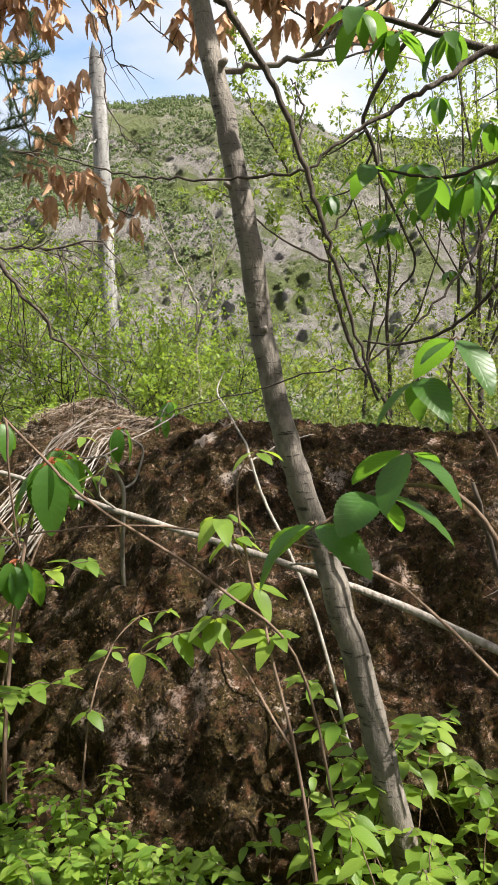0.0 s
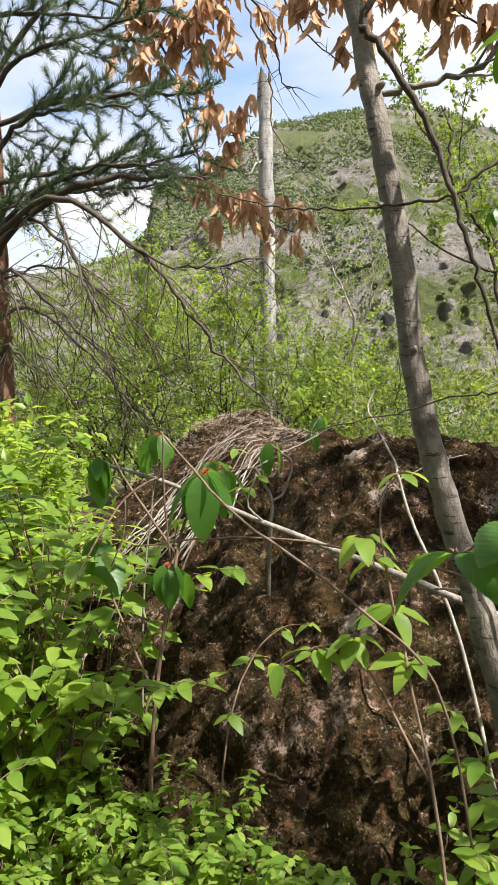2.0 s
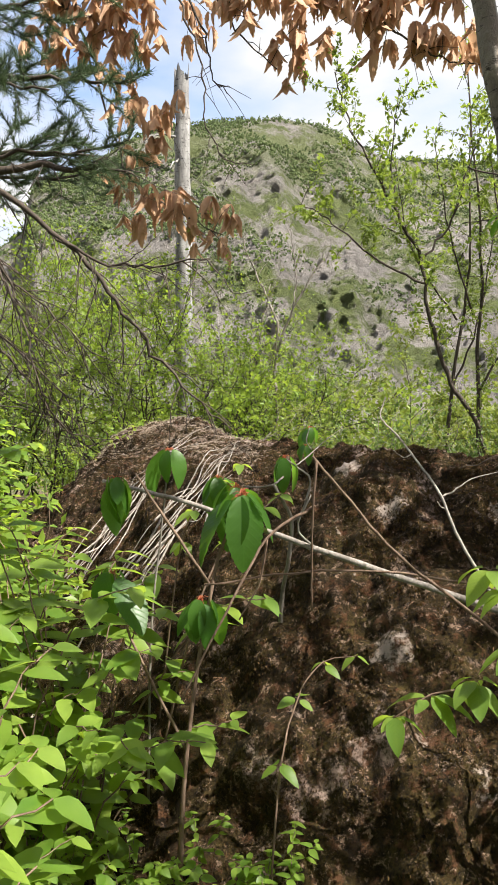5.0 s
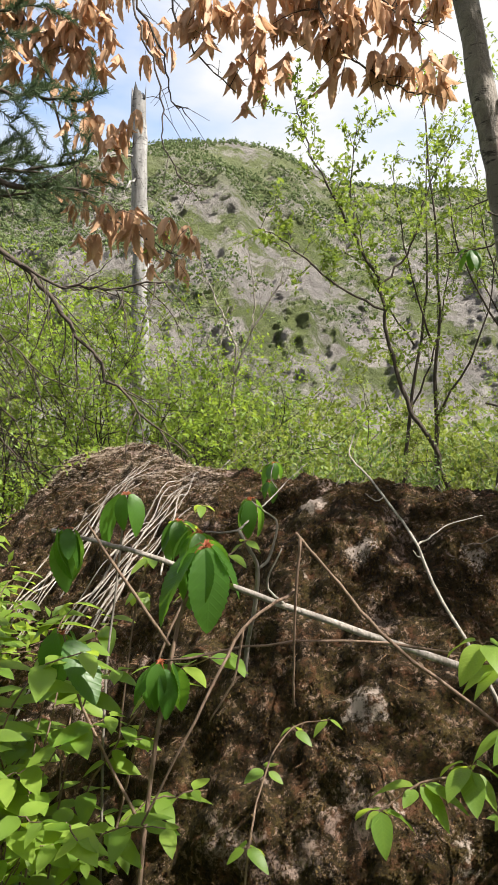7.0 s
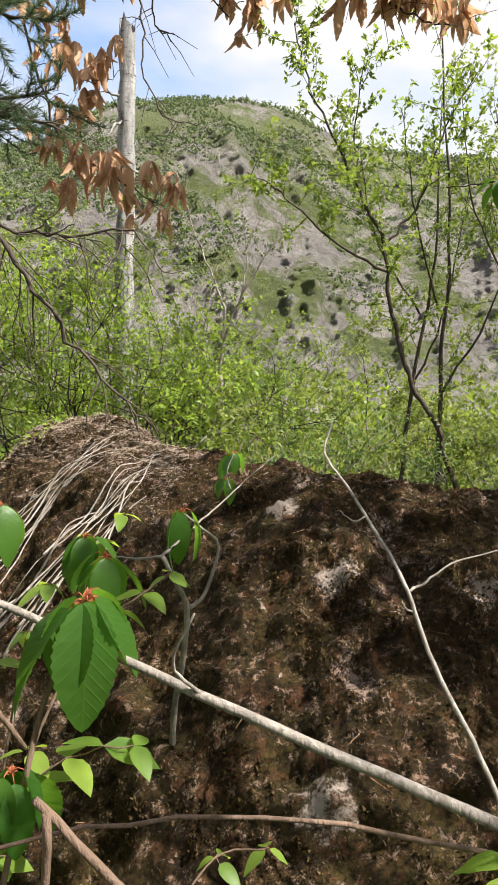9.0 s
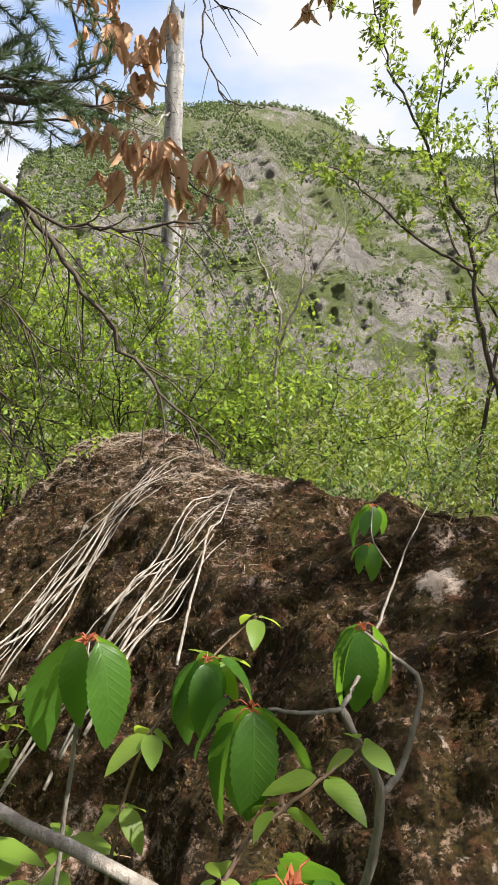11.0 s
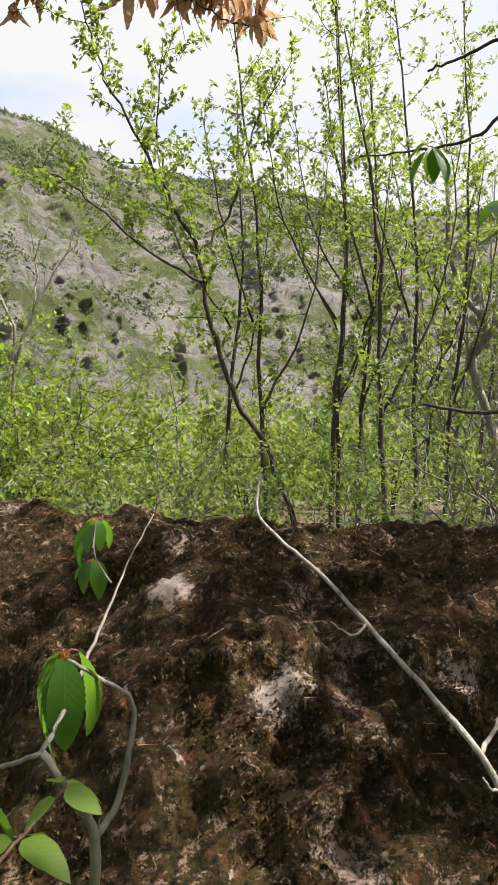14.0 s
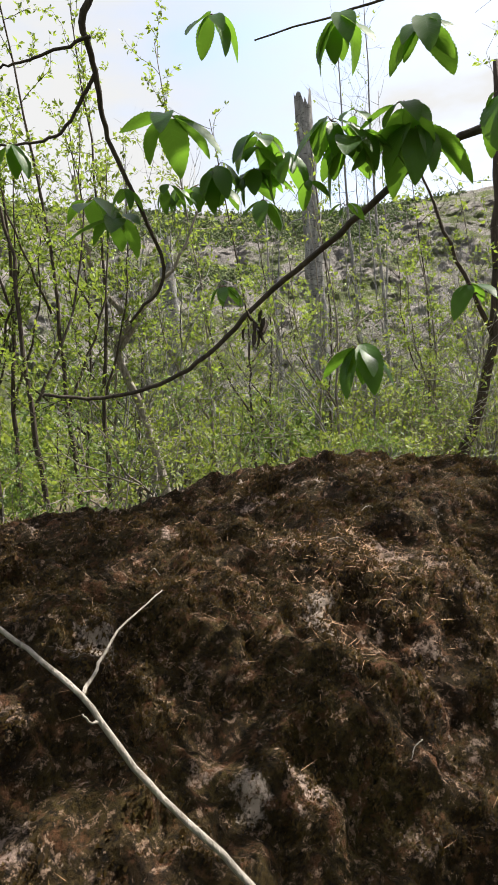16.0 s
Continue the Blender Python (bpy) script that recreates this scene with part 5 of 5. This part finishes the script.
build_stick("fallen_branch", [([(0.62, 1.44, 0.70), (0.38, 1.53, 0.795), (0.10, 1.60, 0.882), (-0.20, 1.67, 0.962), (-0.42, 1.725, 1.022), (-0.62, 1.77, 1.08), (-0.85, 1.83, 1.12)], .0098, .005),
                              ([(0.12, 1.595, 0.876), (0.18, 1.52, 0.90), (0.30, 1.45, 0.90)], .003, .0015), ([(-0.30, 1.695, 0.99), (-0.34, 1.68, 1.04), (-0.31, 1.66, 1.12)], .003, .0015)],
            STICK, "pale bleached branch leaning across the mossy boulder", 501, wobble=0.0006, knots=0.03)
build_stick("leaning_stick", [([(0.26, 1.58, 0.42), (0.19, 1.68, 0.70), (0.117, 1.78, 0.873), (0.06, 1.86, 0.978), (0.024, 1.925, 1.078), (0.008, 2.0, 1.113), (-0.032, 2.08, 1.173), (-0.068, 2.16, 1.224), (-0.094, 2.25, 1.253), (-0.10, 2.33, 1.277), (-0.08, 2.38, 1.329)], .0048, .0020),
                              ([(0.024, 1.925, 1.078), (0.06, 1.95, 1.09), (0.11, 1.97, 1.12), (0.204, 2.0, 1.14)], .0028, .001), ([(-0.032, 2.08, 1.173), (-0.055, 2.07, 1.165), (-0.085, 2.07, 1.185)], .002, .001),
                              ([(0.035, 1.905, 1.05), (0.02, 1.90, 1.055), (0.01, 1.90, 1.07)], .002, .001)], STICK, "thin forked bare stick leaning on the boulder", 502, wobble=0.0006, knots=0.03)
build_stick("arching_twig", [([(0.55, 1.3, 0.7), (0.30, 1.35, 0.93), (0.0, 1.4, 1.0), (-0.25, 1.4, 1.02), (-0.5, 1.35, 1.0)], .0035, .0018)], STICK_BROWN, "reddish-brown twig arching over the undergrowth", 503)
build_stick("bare_twig", [([(0.25, 1.28, 0.1), (0.15, 1.25, 0.75), (0.0, 1.16, 0.97), (-0.18, 1.08, 1.13), (-0.25, 1.06, 1.21), (-0.30, 1.05, 1.27)], .0030, .0018), ([(-0.295, 1.05, 1.265), (-0.30, 1.06, 1.17), (-0.30, 1.08, 1.05)], .002, .0012),
                           ([(-0.30, 1.06, 1.20), (-0.36, 1.04, 1.16), (-0.41, 1.0, 1.07), (-0.47, 1.0, 0.95)], .0022, .0012), ([(-0.36, 1.04, 1.16), (-0.37, 1.05, 1.10), (-0.40, 1.06, 1.04)], .0018, .001)],
            STICK_BROWN, "bare brown forked twig above the undergrowth", 504, "twig", wobble=0.0005, knots=0.03)
build_stick("snapped_sapling", [([(0.75, 1.45, 0.0), (0.68, 1.42, 0.5), (0.56, 1.40, 0.85), (0.48, 1.38, 1.1)], .010, .004), ([(0.62, 1.41, 0.7), (0.60, 1.38, 0.85), (0.63, 1.36, 0.95)], .005, .002)], BARK_DARK, "dark snapped sapling leaning before the boulder", 505, "sapling")

build_stick("small_twig", [([(0.55, 2.13, 0.79), (0.61, 2.11, 0.775), (0.66, 2.06, 0.75)], .0016, .001), ([(0.61, 2.11, 0.775), (0.62, 2.14, 0.80), (0.60, 2.17, 0.83)], .0011, .0006)], STICK, "small bleached twig lying on the moss", 506, "twig", wobble=0.0005)
for k in range(6):
    rq = random.Random(560 + k)
    x, y, a, q = rq.uniform(-0.4, 1.5), rq.uniform(1.8, 2.7), rq.uniform(0, 6.28), rq.uniform(0.02, 0.05)
    pts = [boulder_point(x + math.cos(a) * q * j, y + math.sin(a) * q * j * 0.6) + Vector((0, -0.012, 0.014 + 0.008 * (j == 1))) for j in range(3)]
    build_stick("small_twig", [(pts, .0015, .0008)], STICK, "small bleached twig lying on the moss", 580 + k, "twig", "twigs on the moss", 0.001)
rs = random.Random(510)
for k in range(26):
    far = k % 2
    x0, y0 = (rs.gauss(-1.55, 0.12), rs.gauss(3.15, 0.15)) if far else (rs.gauss(-1.15, 0.14), rs.gauss(2.75, 0.18))
    x1, y1 = (rs.gauss(-1.05, 0.14), rs.gauss(4.4, 0.15)) if far else (rs.gauss(-0.62, 0.08), rs.gauss(3.75, 0.12))
    u, w = rs.uniform(0.0, 0.35), rs.uniform(0.6, 1.0)
    rise = 0.02 + 0.03 * (k % 3)
    pts = []
    for j in range(7):
        q = u + (w - u) * j / 6
        p = boulder_point(x0 + (x1 - x0) * q + rs.gauss(0, 0.004), y0 + (y1 - y0) * q)
        pts.append(p + Vector((0, -0.012, rise + 0.03 * math.sin(math.pi * j / 6))))
    build_stick("dry_stalk", [(pts, rs.uniform(.0022, .0055), .0014)], STICK, "bleached dry stalk lying on the boulder", 520 + k, "stalk", "dry stalks on the boulder", 0.0008)

# ---- moss, litter and needles ----
rm = random.Random(600)
places = []
while len(places) < 180000:
    x = rm.uniform(-1.9, 2.4)
    f, c = lerp_table(x, FOOT), lerp_table(x, CREST_Y)
    y = f + (c + 0.15 - f) * rm.random() ** 1.2
    p = boulder_point(x, y)
    if noise.fractal(p * 6.0, 0.6, 2.0, 4) + 0.08 < rm.uniform(-0.1, 0.25):
        continue
    places.append((p - Vector((0, 0, 0.003)), (rm.gauss(0, 0.5), rm.gauss(-0.45, 0.5), 1), unit(rm), rm.uniform(0.004, 0.012)))
MOSS_BLADE = (np.array([(-0.34, 0, 0), (0.34, 0, 0), (0.0, 1, 0.15)]), [(0, 1, 2)])
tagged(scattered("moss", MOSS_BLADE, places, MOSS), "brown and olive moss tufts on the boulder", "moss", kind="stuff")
places = []
for _ in range(380):
    x = rm.uniform(-1.4, 2.0)
    f, c = lerp_table(x, FOOT), lerp_table(x, CREST_Y)
    y = f + (c + 0.1 - f) * rm.uniform(0.15, 1.0)
    a = rm.uniform(0, 6.28)
    places.append((boulder_point(x, y) + Vector((0, -0.004, 0.010)), (math.cos(a), math.sin(a) * 0.7, math.sin(a) * 0.35 + rm.gauss(0, 0.1)), (0, -0.5, 1), rm.uniform(0.02, 0.05)))
for _ in range(420):
    x, y = rm.gauss(1.0, 0.18), rm.gauss(2.3, 0.12)
    a = rm.uniform(0, 6.28)
    places.append((boulder_point(x, y) + Vector((0, -0.006, 0.012)), (math.cos(a), math.sin(a) * 0.7, math.sin(a) * 0.3), (0, -0.5, 1), rm.uniform(0.02, 0.05)))
tagged(scattered("fallen_needles", BLADE, places, NEEDLE_DRY), "dry brown pine needles lying on the moss", "needles", kind="stuff")
places = []
for _ in range(16000):
    x = rm.uniform(-2.1, -0.62)
    y = lerp_table(x, CREST_Y) + rm.gauss(-0.2, 0.3)
    a = rm.uniform(0, 6.28)
    places.append((boulder_point(x, y) + Vector((0, 0, 0.008)), (math.cos(a), math.sin(a), rm.gauss(0, 0.25)), unit(rm), rm.uniform(0.015, 0.055)))
tagged(scattered("straw", BLADE, places, STRAW), "pale dry straw and grass matted on the boulder's top", "straw", kind="stuff")
places = []
for _ in range(2500):
    x, y = rm.uniform(-4.5, 2.5), rm.uniform(-0.5, 4.5)
    a = rm.uniform(0, 6.28)
    places.append((Vector((x, y, ground_height(x, y) + 0.012)), (math.cos(a), math.sin(a), rm.gauss(0, 0.2)), (rm.gauss(0, 0.3), rm.gauss(0, 0.3), 1), rm.uniform(0.04, 0.09)))
tagged(scattered("leaf_litter", CURLED, places, DUFF), "dry brown leaf litter on the ground", "leaf litter", kind="stuff")
